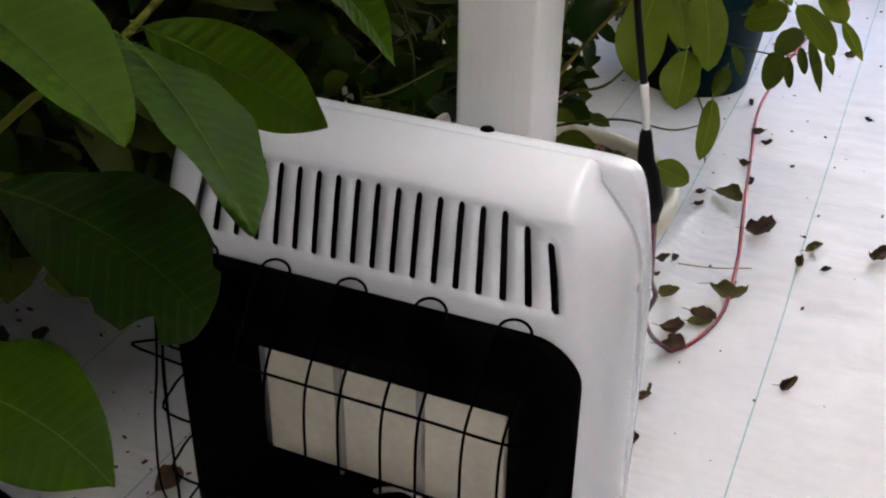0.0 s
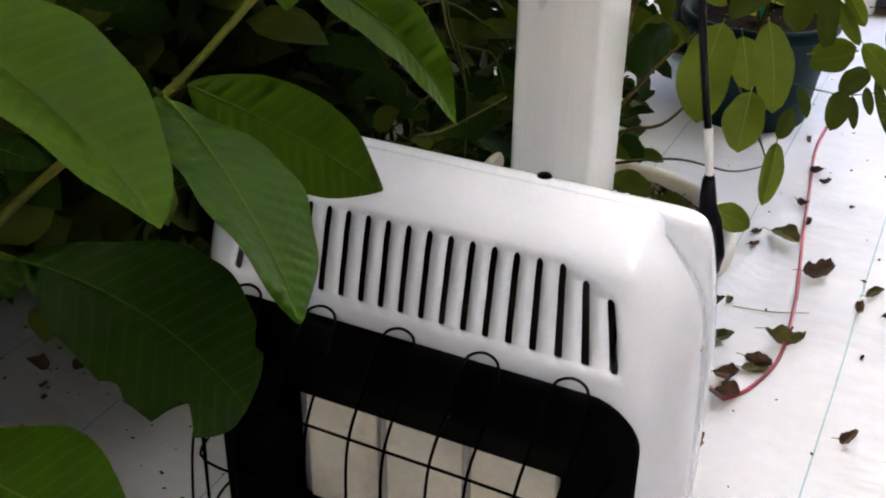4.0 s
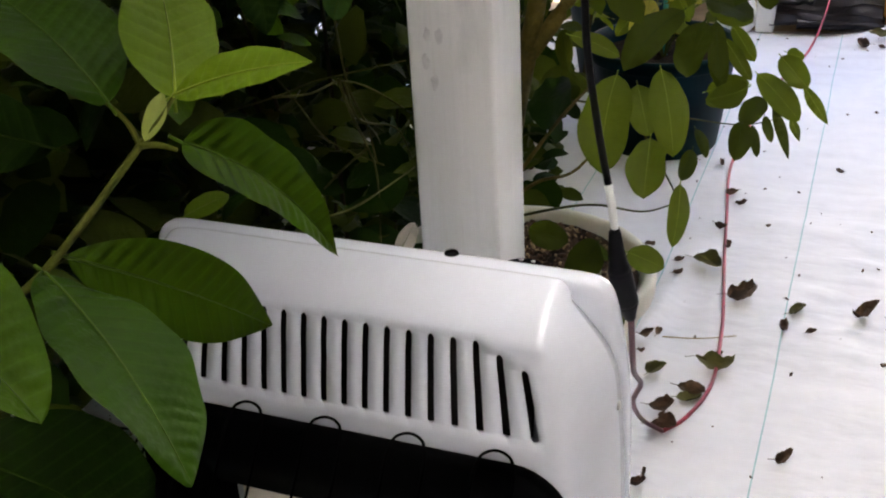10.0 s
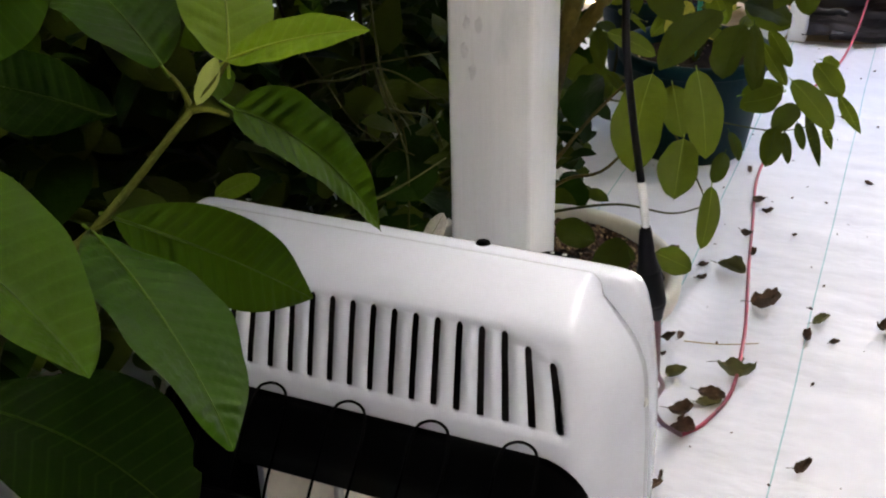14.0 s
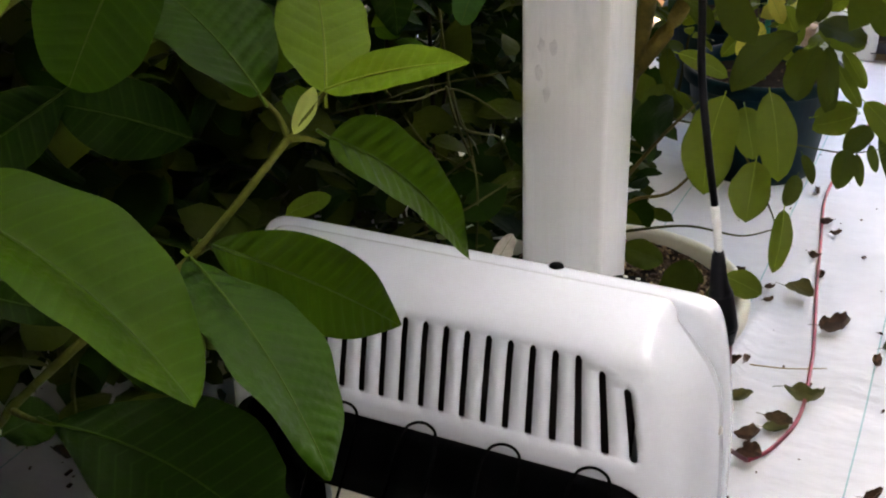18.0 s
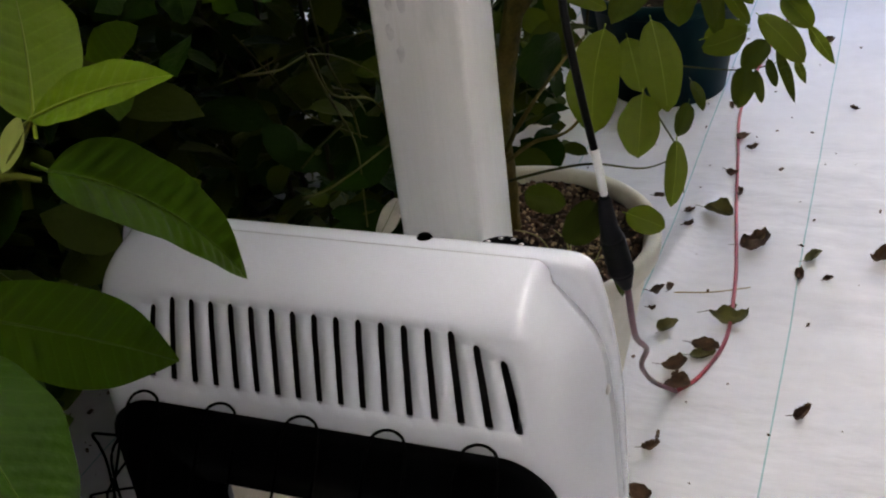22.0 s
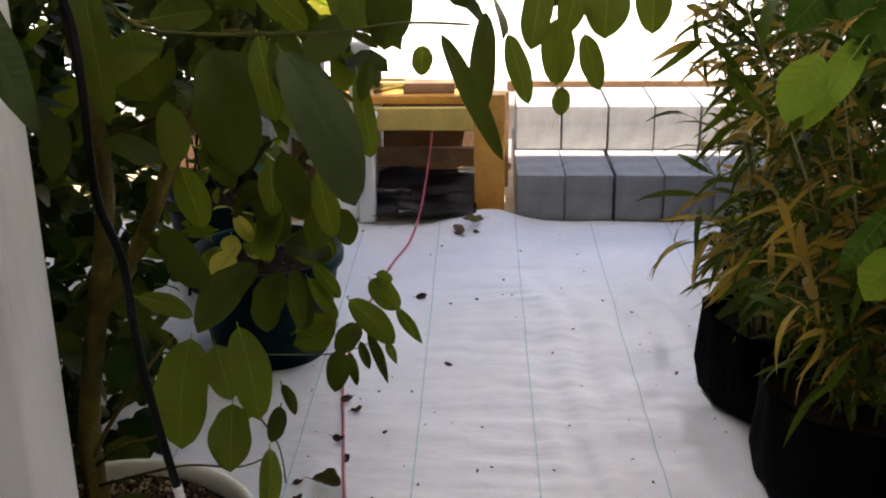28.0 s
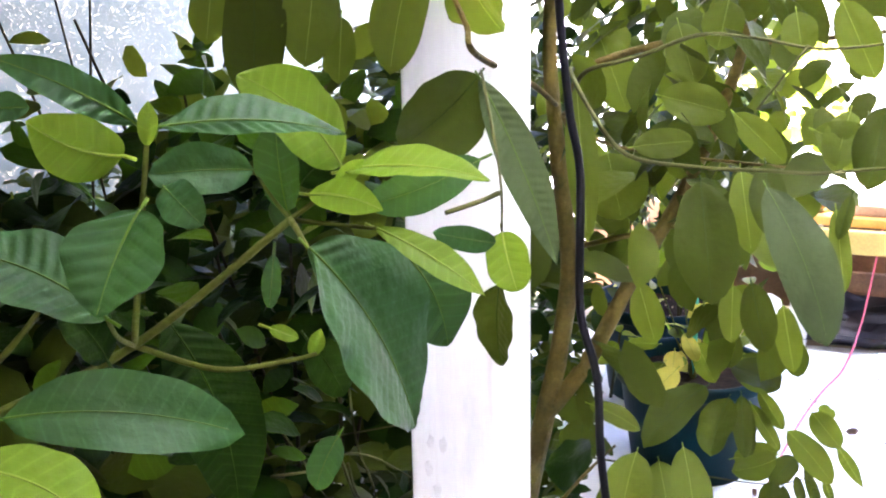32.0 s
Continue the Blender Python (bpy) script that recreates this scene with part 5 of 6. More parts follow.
leaf(tree, (0.216, 0.646, 1.028), (0.237, 0.631, 0.941), (0.09, -0.88, 0.46), 0.035, M_oval, 0.22, 0.10, 'oval')
leaf(tree, (0.239, 0.666, 1.259), (0.318, 0.689, 1.216), (0.06, -0.95, 0.31), 0.060, M_oval, 0.22, 0.10, 'oval')
leaf(tree, (0.258, 0.720, 1.419), (0.306, 0.714, 1.320), (0.06, -0.97, 0.23), 0.054, M_oval, 0.22, 0.10, 'oval')
leaf(tree, (0.034, 0.698, 1.293), (0.121, 0.730, 1.268), (0.18, -0.94, 0.28), 0.058, M_oval, 0.22, 0.10, 'oval')
leaf(tree, (0.005, 0.666, 1.226), (0.082, 0.702, 1.232), (0.20, -0.93, 0.31), 0.043, M_oval, 0.22, 0.10, 'oval')
leaf(tree, (0.128, 0.733, 1.268), (0.198, 0.744, 1.200), (0.13, -0.94, 0.31), 0.043, M_oval, 0.22, 0.10, 'oval')
leaf(tree, (0.194, 0.800, 1.401), (0.207, 0.789, 1.341), (0.10, -0.97, 0.23), 0.050, M_oval, 0.22, 0.10, 'oval')
leaf(tree, (0.091, 0.871, 1.414), (0.082, 0.847, 1.343), (0.16, -0.96, 0.22), 0.061, M_oval, 0.22, 0.10, 'oval')
leaf(tree, (0.026, 0.833, 1.384), (0.056, 0.822, 1.295), (0.19, -0.95, 0.24), 0.061, M_oval, 0.22, 0.10, 'oval')
leaf(tree, (-0.079, 0.843, 1.185), (-0.050, 0.827, 1.083), (0.24, -0.91, 0.35), 0.106, M_oval, 0.22, 0.10, 'oval')
leaf(tree, (-0.107, 0.882, 1.363), (-0.056, 0.870, 1.244), (0.25, -0.93, 0.26), 0.073, M_oval, 0.22, 0.10, 'oval')
leaf(tree, (-0.041, 0.909, 0.961), (-0.007, 0.896, 0.862), (0.20, -0.87, 0.45), 0.052, M_oval, 0.22, 0.10, 'oval')
leaf(tree, (0.015, 1.014, 0.845), (0.042, 1.012, 0.798), (0.16, -0.87, 0.47), 0.027, M_yellow, 0.22, 0.10, 'oval')
leaf(tree, (0.439, 0.776, 1.219), (0.432, 0.725, 1.081), (-0.00, -0.94, 0.34), 0.036, M_oval_dark, 0.22, 0.10, 'oval')
leaf(tree, (0.383, 0.613, 1.215), (0.460, 0.561, 1.067), (0.01, -0.93, 0.36), 0.026, M_oval_dark, 0.22, 0.10, 'oval')
leaf(tree, (0.470, 0.766, 1.190), (0.498, 0.734, 1.099), (-0.03, -0.94, 0.34), 0.032, M_oval, 0.22, 0.10, 'oval')
leaf(tree, (0.547, 0.878, 1.196), (0.543, 0.843, 1.102), (-0.07, -0.94, 0.33), 0.050, M_oval, 0.22, 0.10, 'oval')
leaf(tree, (0.584, 0.871, 1.173), (0.605, 0.843, 1.095), (-0.10, -0.94, 0.33), 0.035, M_oval, 0.22, 0.10, 'oval')
leaf(tree, (0.552, 0.843, 1.100), (0.548, 0.828, 1.061), (-0.07, -0.93, 0.37), 0.027, M_oval, 0.22, 0.10, 'oval')
leaf(tree, (0.597, 0.700, 1.286), (0.590, 0.667, 1.198), (-0.11, -0.95, 0.29), 0.060, M_oval, 0.22, 0.10, 'oval')
leaf(tree, (0.671, 0.805, 1.275), (0.667, 0.772, 1.187), (-0.15, -0.95, 0.29), 0.050, M_oval, 0.22, 0.10, 'oval')
leaf(tree, (0.517, 0.795, 1.262), (0.501, 0.759, 1.168), (-0.05, -0.95, 0.30), 0.043, M_oval, 0.22, 0.10, 'oval')
leaf(tree, (0.571, 0.799, 1.269), (0.548, 0.769, 1.189), (-0.08, -0.95, 0.29), 0.043, M_oval, 0.22, 0.10, 'oval')
leaf(tree, (0.344, 0.958, 1.142), (0.340, 0.941, 1.097), (0.05, -0.94, 0.33), 0.033, M_oval, 0.22, 0.10, 'oval')
leaf(tree, (0.323, 0.691, 1.289), (0.309, 0.653, 1.187), (0.08, -0.95, 0.29), 0.060, M_oval_dark, 0.22, 0.10, 'oval')
leaf(tree, (0.280, 0.687, 1.282), (0.266, 0.659, 1.208), (0.11, -0.95, 0.29), 0.047, M_oval, 0.22, 0.10, 'oval')
leaf(tree, (0.291, 0.650, 1.180), (0.280, 0.630, 1.126), (0.10, -0.93, 0.35), 0.020, M_oval_dark, 0.22, 0.10, 'oval')
leaf(tree, (0.257, 0.916, 1.036), (0.262, 0.895, 0.979), (0.09, -0.91, 0.39), 0.033, M_oval, 0.22, 0.10, 'oval')
leaf(side_shrub, (0.740, 0.265, 1.251), (0.709, 0.242, 1.192), (-0.25, -0.84, 0.48), 0.044, M_leaf_young, 0.15, 0.10, 'big')
leaf(side_shrub, (0.789, 0.275, 1.272), (0.725, 0.240, 1.185), (-0.27, -0.84, 0.47), 0.032, M_leaf_young, 0.15, 0.10, 'big')
leaf(side_shrub, (0.812, 0.283, 1.292), (0.766, 0.263, 1.244), (-0.30, -0.85, 0.44), 0.036, M_leaf, 0.15, 0.10, 'big')
leaf(side_shrub, (0.818, 0.206, 1.084), (0.782, 0.189, 1.039), (-0.30, -0.76, 0.58), 0.044, M_leaf_young, 0.15, 0.10, 'big')
leaf(side_shrub, (0.813, 0.220, 1.122), (0.756, 0.196, 1.062), (-0.29, -0.77, 0.57), 0.025, M_leaf, 0.15, 0.10, 'big')
leaf(side_shrub, (0.797, 0.291, 1.316), (0.740, 0.277, 1.283), (-0.28, -0.86, 0.42), 0.041, M_leaf, 0.15, 0.10, 'big')
leaf(side_shrub, (0.756, 0.290, 1.316), (0.710, 0.271, 1.268), (-0.26, -0.87, 0.42), 0.036, M_leaf, 0.15, 0.10, 'big')
leaf(tree, (0.188, 0.949, 0.674), (0.124, 0.910, 0.649), (0.10, -0.87, 0.48), 0.044, M_oval, 0.25, 0.10, 'oval')
leaf(tree, (0.104, 1.098, 0.787), (0.173, 1.101, 0.740), (0.11, -0.90, 0.42), 0.050, M_oval_dark, 0.30, 0.10, 'oval')
leaf(tree, (0.192, 1.046, 0.847), (0.209, 1.021, 0.788), (0.08, -0.91, 0.41), 0.044, M_oval_dark, 0.30, 0.10, 'oval')
leaf(tree, (-0.111, 0.904, 0.813), (-0.079, 0.933, 0.842), (0.23, -0.88, 0.41), 0.036, M_oval, 0.30, 0.10, 'oval')
leaf(tree, (0.095, 0.913, 0.897), (0.117, 0.890, 0.839), (0.13, -0.91, 0.40), 0.052, M_oval_dark, 0.30, 0.10, 'oval')
leaf(tree, (0.035, 1.031, 0.825), (0.073, 1.012, 0.762), (0.15, -0.90, 0.41), 0.043, M_oval, 0.30, 0.10, 'oval')
leaf(tree, (0.000, 1.045, 0.767), (-0.032, 1.013, 0.731), (0.18, -0.89, 0.43), 0.044, M_yellow, 0.30, 0.10, 'oval')


def along(branches, spread, lo=0.0):
    lines = [smooth_path(b) for b in branches]
    def place(rng):
        ln = rng.choice(lines)
        q = ln[int(rng.uniform(lo, 1) * (len(ln) - 1))]
        return q + Vector([rng.gauss(0, spread) for _ in range(3)])
    return place


def inside(lo, hi):
    return lambda rng: Vector([rng.uniform(a, b) for a, b in zip(lo, hi)])


foliage("crown", tree, [M_oval, M_oval_dark, M_oval_dark], 110, along([BR[0][0], BR[1][0], BR[2][0], BR[3][0]], 0.11, 0.45), (0.07, 0.12), 21, hang=0.8, ratio=0.46)
# leaves above the view, added to shade the tree below
foliage("crown", tree, [M_oval, M_oval_dark, M_oval_dark], 460, lambda rng: Vector((rng.uniform(-0.6, 0.5), rng.uniform(0.7, 2.5), rng.uniform(1.75, 2.35))), (0.08, 0.14), 22)


foliage("leaves", pot_plant, [M_oval, M_leaf_young, M_yellow, M_oval], 70, lambda rng: Vector((-0.2 + rng.gauss(0, 0.1), 2.28 + rng.gauss(0, 0.1), rng.uniform(0.35, 0.68))), (0.05, 0.09), 44)


def bush(at, lo, hi, n, seed, size=(0.05, 0.11), mats=None):
    b = thing("bush", "dense dark green leafy bush in the shade behind the heater, or added out of view to cast shade", "bush", (0, 0, 0), "shade bushes")
    rng = random.Random(seed)
    for _ in range(5):
        x, y = at[0] + rng.uniform(-0.15, 0.15), at[1] + rng.uniform(-0.15, 0.15)
        top = [rng.uniform(a, c) for a, c in zip(lo, hi)]
        pts = [(x, y, 0), ((x * 2 + top[0]) / 3, (y * 2 + top[1]) / 3, top[2] * 0.45), top]
        part("branch", tube(bmesh.new(), pts, 0.006, 0.002, 7), M_twig, b)
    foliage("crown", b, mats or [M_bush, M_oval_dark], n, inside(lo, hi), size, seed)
    return b


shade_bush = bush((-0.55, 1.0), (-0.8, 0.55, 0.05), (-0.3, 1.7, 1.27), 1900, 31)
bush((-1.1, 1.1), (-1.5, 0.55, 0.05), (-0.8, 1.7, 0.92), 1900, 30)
for pts in ([(-0.263, 0.297, 0.877), (-0.265, 0.326, 0.820), (-0.257, 0.354, 0.756), (-0.260, 0.381, 0.697), (-0.263, 0.378, 0.583)],
            [(-0.341, 0.256, 0.860), (-0.318, 0.318, 0.845), (-0.307, 0.381, 0.841), (-0.290, 0.434, 0.816), (-0.256, 0.482, 0.768)],
            [(-0.255, 0.298, 0.874), (-0.252, 0.325, 0.810), (-0.224, 0.380, 0.780), (-0.217, 0.411, 0.721)],
            [(-0.258, 0.212, 0.718), (-0.246, 0.270, 0.705), (-0.227, 0.339, 0.707), (-0.212, 0.407, 0.710)],
            [(-0.216, 0.271, 0.795), (-0.261, 0.292, 0.756), (-0.308, 0.308, 0.709)],
            [(-0.40, 0.56, 0.90), (-0.381, 0.549, 0.776), (-0.345, 0.53, 0.717), (-0.322, 0.508, 0.666), (-0.302, 0.47, 0.595), (-0.288, 0.437, 0.538), (-0.3, 0.42, 0.45)],
            [(-0.65, 0.4, 0.70), (-0.538, 0.33, 0.614), (-0.461, 0.36, 0.587), (-0.377, 0.415, 0.586), (-0.309, 0.478, 0.613), (-0.22, 0.56, 0.65)],
            [(-0.6, 0.5, 0.72), (-0.49, 0.47, 0.764), (-0.457, 0.497, 0.772), (-0.421, 0.528, 0.783), (-0.3, 0.6, 0.8)], [(-0.5, 0.5, 0.82), (-0.447, 0.495, 0.761), (-0.39, 0.488, 0.7), (-0.31, 0.51, 0.658)]):
    part("twig", tube(bmesh.new(), pts, 0.0022, 0.0012, 7, 5, bumpy=0.1, rng=random.Random(4)), M_twig_olive, shade_bush, "thin olive twig")
leaf(shade_bush, (-0.442, 0.162, 0.719), (-0.395, 0.205, 0.737), (0.4, -0.6, 0.6), 0.03, M_leaf_young, 0.2, 0.1, 'oval')
leaf(shade_bush, (-0.198, 0.280, 0.625), (-0.183, 0.328, 0.663), (0.5, -0.7, 0.4), 0.026, M_pale, 0.6, 0.15, 'oval', 'dry_leaf')
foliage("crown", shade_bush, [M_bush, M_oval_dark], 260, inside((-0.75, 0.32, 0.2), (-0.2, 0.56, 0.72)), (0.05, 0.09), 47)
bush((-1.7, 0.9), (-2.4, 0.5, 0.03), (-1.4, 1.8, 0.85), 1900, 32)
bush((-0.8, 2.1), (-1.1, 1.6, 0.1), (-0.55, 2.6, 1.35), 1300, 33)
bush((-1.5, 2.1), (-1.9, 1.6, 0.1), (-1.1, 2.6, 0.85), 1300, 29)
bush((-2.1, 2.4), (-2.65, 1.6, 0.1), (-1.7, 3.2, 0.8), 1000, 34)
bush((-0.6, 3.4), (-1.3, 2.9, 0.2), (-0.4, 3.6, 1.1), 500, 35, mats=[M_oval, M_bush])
# out of view at the left, added to cut side light on the floor
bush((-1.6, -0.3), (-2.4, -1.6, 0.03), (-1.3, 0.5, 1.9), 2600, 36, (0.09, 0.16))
# overhead mass out of view, added to darken the left planting
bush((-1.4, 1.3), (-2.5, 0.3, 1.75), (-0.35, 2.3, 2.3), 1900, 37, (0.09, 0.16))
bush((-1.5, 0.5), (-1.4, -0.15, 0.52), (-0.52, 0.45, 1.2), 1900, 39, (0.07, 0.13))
bush((-0.6, 0.75), (-0.75, 0.3, 1.12), (-0.22, 0.75, 1.42), 150, 40, (0.05, 0.085), [M_oval, M_leaf])
bush((-0.42, 2.82), (-0.62, 2.2, 0.72), (-0.1, 3.0, 1.5), 420, 49, (0.07, 0.12), [M_oval_dark, M_bush, M_oval])
bush((-0.4, 5.4), (-0.9, 5.0, 0.5), (0.0, 5.7, 1.1), 260, 41, (0.1, 0.16), [M_yellow, M_leaf_young])
foliage("crown", tree, [M_oval, M_oval_dark, M_oval_dark], 150, lambda rng: Vector((rng.uniform(-0.1, 0.26), rng.uniform(0.85, 1.5), rng.uniform(1.08, 1.55))), (0.06, 0.11), 42, hang=0.8, ratio=0.46)
foliage("crown", tree, [M_oval, M_oval_dark, M_oval_dark], 170, inside((-0.6, 0.95, 0.95), (-0.08, 1.9, 1.55)), (0.06, 0.11), 45, hang=0.8, ratio=0.46)
# unseen canopy, added to shade the grow bags and cane plants
foliage("crown", side_shrub, [M_leaf_dark, M_leaf], 1400, inside((0.80, 0.0, 1.7), (2.3, 2.9, 2.2)), (0.12, 0.2), 46, "big", hang=0.0)
# unseen canopy right above the near leaves, added to darken them
foliage("crown", shrub, [M_leaf_dark, M_leaf], 420, inside((-0.5, -1.15, 1.64), (0.1, -0.5, 1.95)), (0.12, 0.2), 43, "big", hang=0.0)
foliage("small_leaves", shrub_upper, [M_leaf_dark, M_leaf, M_leaf_mid, M_leaf_dark], 110, inside((-0.55, -0.12, 0.98), (-0.14, 0.2, 1.36)), (0.035, 0.065), 48, "big", hang=0.1)
# wider unseen canopy, added to keep light off the left side
foliage("crown", shrub_upper, [M_leaf_dark, M_leaf], 2600, inside((-1.7, -1.5, 1.6), (-0.05, 0.5, 2.2)), (0.12, 0.2), 38, "big", hang=0.0)


def cane_plant(x, y, n, height, seed):
    p = thing("bamboo", "cane plant with narrow green and dry leaves in a grow bag", "bamboo", (0, 0, 0), "cane plants")
    rng = random.Random(seed)
    lines = []
    for _ in range(n):
        a, q = rng.uniform(0, 6.28), rng.uniform(0, 0.14)
        x0, y0 = x + q * math.cos(a), y + q * math.sin(a)
        lean = rng.uniform(0.05, 0.35)
        pts = [(x0, y0, 0.15), (x0 + lean * 0.3 * math.cos(a), y0 + lean * 0.3 * math.sin(a), height * 0.5), (x0 + lean * math.cos(a), y0 + lean * math.sin(a), height * rng.uniform(0.8, 1.1))]
        lines.append(pts)
        part("cane", tube(bmesh.new(), pts, 0.005, 0.002, 6, 4), M_cane, p)
    pl = along(lines, 0.05, 0.25)
    foliage("leaves", p, [M_blade, M_blade, M_blade_dry], n * 60, pl, (0.09, 0.2), seed + 50, "blade", up=0.5, droop=0.45, hang=0.1, ratio=0.11)
    return p


for k, (x, y, r, hh) in enumerate(BAGS):
    cane_plant(x, y, 16, 1.25 if k != 2 else 1.5, 60 + k)


# ---- timber, blocks and things at the far end ----
def block(x, y, z, seed):
    rng = random.Random(seed)
    b = boxed((0, 0, 0), (0.190, 0.39, 0.192), 0.005)
    ob = link_mesh("concrete_block", b, M_block, smooth=False, m=pose(x + rng.uniform(-0.002, 0.002), y + rng.uniform(-0.004, 0.004), z, 0, 0, rng.uniform(-0.6, 0.6)))
    return tagged(ob, "grey concrete block, dry-laid in a step", "concrete block", "block steps")


for k in range(6):
    block(0.582 + 0.1975 * k, 3.478, 0.0, k)
    block(0.582 + 0.1975 * k, 3.872, 0.0, 20 + k)
    block(0.590 + 0.1975 * k, 3.862, 0.195, 40 + k)


def plank(name, lo, hi, material, label, category="timber", bevel=0.003):
    return tagged(link_mesh(name, boxed(lo, hi, bevel), material, smooth=False), label, category)


plank("timber_post", (0.412, 3.56, -0.01), (0.535, 3.65, 0.50), M_orange, "short orange treated timber post of the deck")
plank("timber_beam", (-0.45, 3.60, 0.345), (0.408, 3.64, 0.437), M_pine, "yellow pine edge beam of the deck")
plank("deck_board", (-0.6, 3.66, 0.44), (0.40, 3.80, 0.475), M_orange, "orange stained timber deck board in the sun")
plank("deck_board", (-0.6, 3.82, 0.44), (0.40, 3.955, 0.475), M_orange, "orange stained timber deck board in the sun")
for x, y, dx, dy in ((-0.15, 3.74, 0.5, 0.10), (-0.05, 3.83, 0.42, -0.06), (0.0, 3.70, 0.3, 0.2), (-0.3, 3.88, 0.5, 0.05)):
    tagged(link_mesh("stick", tube(bmesh.new(), [(x, y, 0.485), (x + dx / 2, y + dy / 2 + 0.01, 0.492), (x + dx, y + dy, 0.486)], 0.009, 0.006, 7), M_bark), "thin brown stick lying on the deck", "stick", "sticks on the deck")
plank("timber_offcut", (0.12, 3.70, 0.478), (0.33, 3.79, 0.52), M_brown, "brown timber offcut lying on the deck")
plank("back_board", (-1.0, 3.95, 0.0), (0.56, 3.98, 0.43), M_brown, "brown board closing the deck's underside")
plank("timber_edging", (0.56, 4.28, 0.36), (2.2, 4.31, 0.408), M_brown, "brown edging board behind the block steps")
plank("cross_board", (0.0, 3.72, 0.16), (0.41, 3.75, 0.24), M_brown, "brown board under the deck")
tagged(link_mesh("upper_terrace", boxed((-3.0, 4.34, 0.0), (3.2, 7.4, 0.40)), M_fabric, smooth=False), "raised terrace covered with white fabric in full sun", "terrace", kind="structure")

bm = bmesh.new()
n = 26
g = [[bm.verts.new((0.0 + 0.42 * i / n, 3.42 + 0.45 * j / n, 0.02 + 0.15 * (0.3 + 0.7 * j / n) * (0.5 + 0.5 * noise.noise((i * 0.07 + j * 0.05, j * 0.35, 2))) + 0.022 * noise.noise((i * 0.12, j * 0.8 - i * 0.1, 5)))) for i in range(n + 1)] for j in range(n + 1)]
for j in range(n):
    for i in range(n):
        bm.faces.new((g[j][i], g[j][i + 1], g[j + 1][i + 1], g[j + 1][i]))
bmesh.ops.solidify(bm, geom=bm.faces[:], thickness=0.002)
sheeting = thing("black_sheeting", "crumpled black plastic sheeting under the deck", "sheeting", (0.2, 3.6, 0))
sheet = part("sheet", bm, M_plastic, sheeting)
sheet.location = (-0.2, -3.6, 0)
for k, (x, y, w, z) in enumerate(((0.05, -0.13, 0.3, 0.035), (-0.15, -0.02, 0.2, 0.09))):
    bm = bmesh.new()
    pts = [(x - w / 2 + w * i / 6, y + 0.02 * noise.noise((i * 0.6, k, 3)), z + 0.015 * noise.noise((i * 0.5, k, 8))) for i in range(7)]
    tube(bm, pts, 0.02, 0.012, 10, 4, bumpy=0.1, rng=random.Random(k))
    part("fold", bm, M_plastic, sheeting)


def garden_chair():
    c = thing("garden_chair", "white plastic garden chair standing beside the deck", "chair", (-0.22, 3.52, 0))
    for x in (-0.2, 0.2):
        for y in (-0.05, 0.34):
            part("leg", boxed((x - 0.035, y - 0.03, 0), (x + 0.035, y + 0.03, 0.42), 0.01), M_chair, c)
    part("seat", boxed((-0.24, -0.1, 0.40), (0.24, 0.38, 0.43), 0.012), M_chair, c)
    for k in range(6):
        part("back_slat", boxed((-0.2 + k * 0.07, -0.12, 0.43), (-0.15 + k * 0.07, -0.09, 0.68), 0.008), M_chair, c)
    part("back_rail", boxed((-0.24, -0.125, 0.66), (0.24, -0.085, 0.74), 0.015), M_chair, c)
    for x in (-0.235, 0.235):
        part("armrest", boxed((x - 0.03, -0.1, 0.58), (x + 0.03, 0.33, 0.61), 0.01), M_chair, c)
    return c


garden_chair()
bm = lathe(bmesh.new(), [(0.001, 0.0), (0.06, 0.0), (0.074, 0.02), (0.076, 0.08), (0.066, 0.14), (0.045, 0.18), (0.02, 0.195), (0.001, 0.198)], 32, wobble=lambda a, z: 1 + 0.06 * math.sin(4 * a + 9 * z) + 0.1 * noise.noise((math.cos(a) * 2, math.sin(a) * 2, z * 9)))
tagged(link_mesh("plastic_sack", bm, M_chair, m=pose(-0.135, 3.44, 0.004)), "small crumpled white plastic sack beside the chair leg", "sack")
tagged(link_mesh("plant_stake", tube(bmesh.new(), [(-0.2, 2.3, 0.2), (-0.205, 2.3, 0.7), (-0.21, 2.3, 1.15)], 0.008, sides=8), M_teal_stake), "teal plastic plant stake in the green pot", "stake")


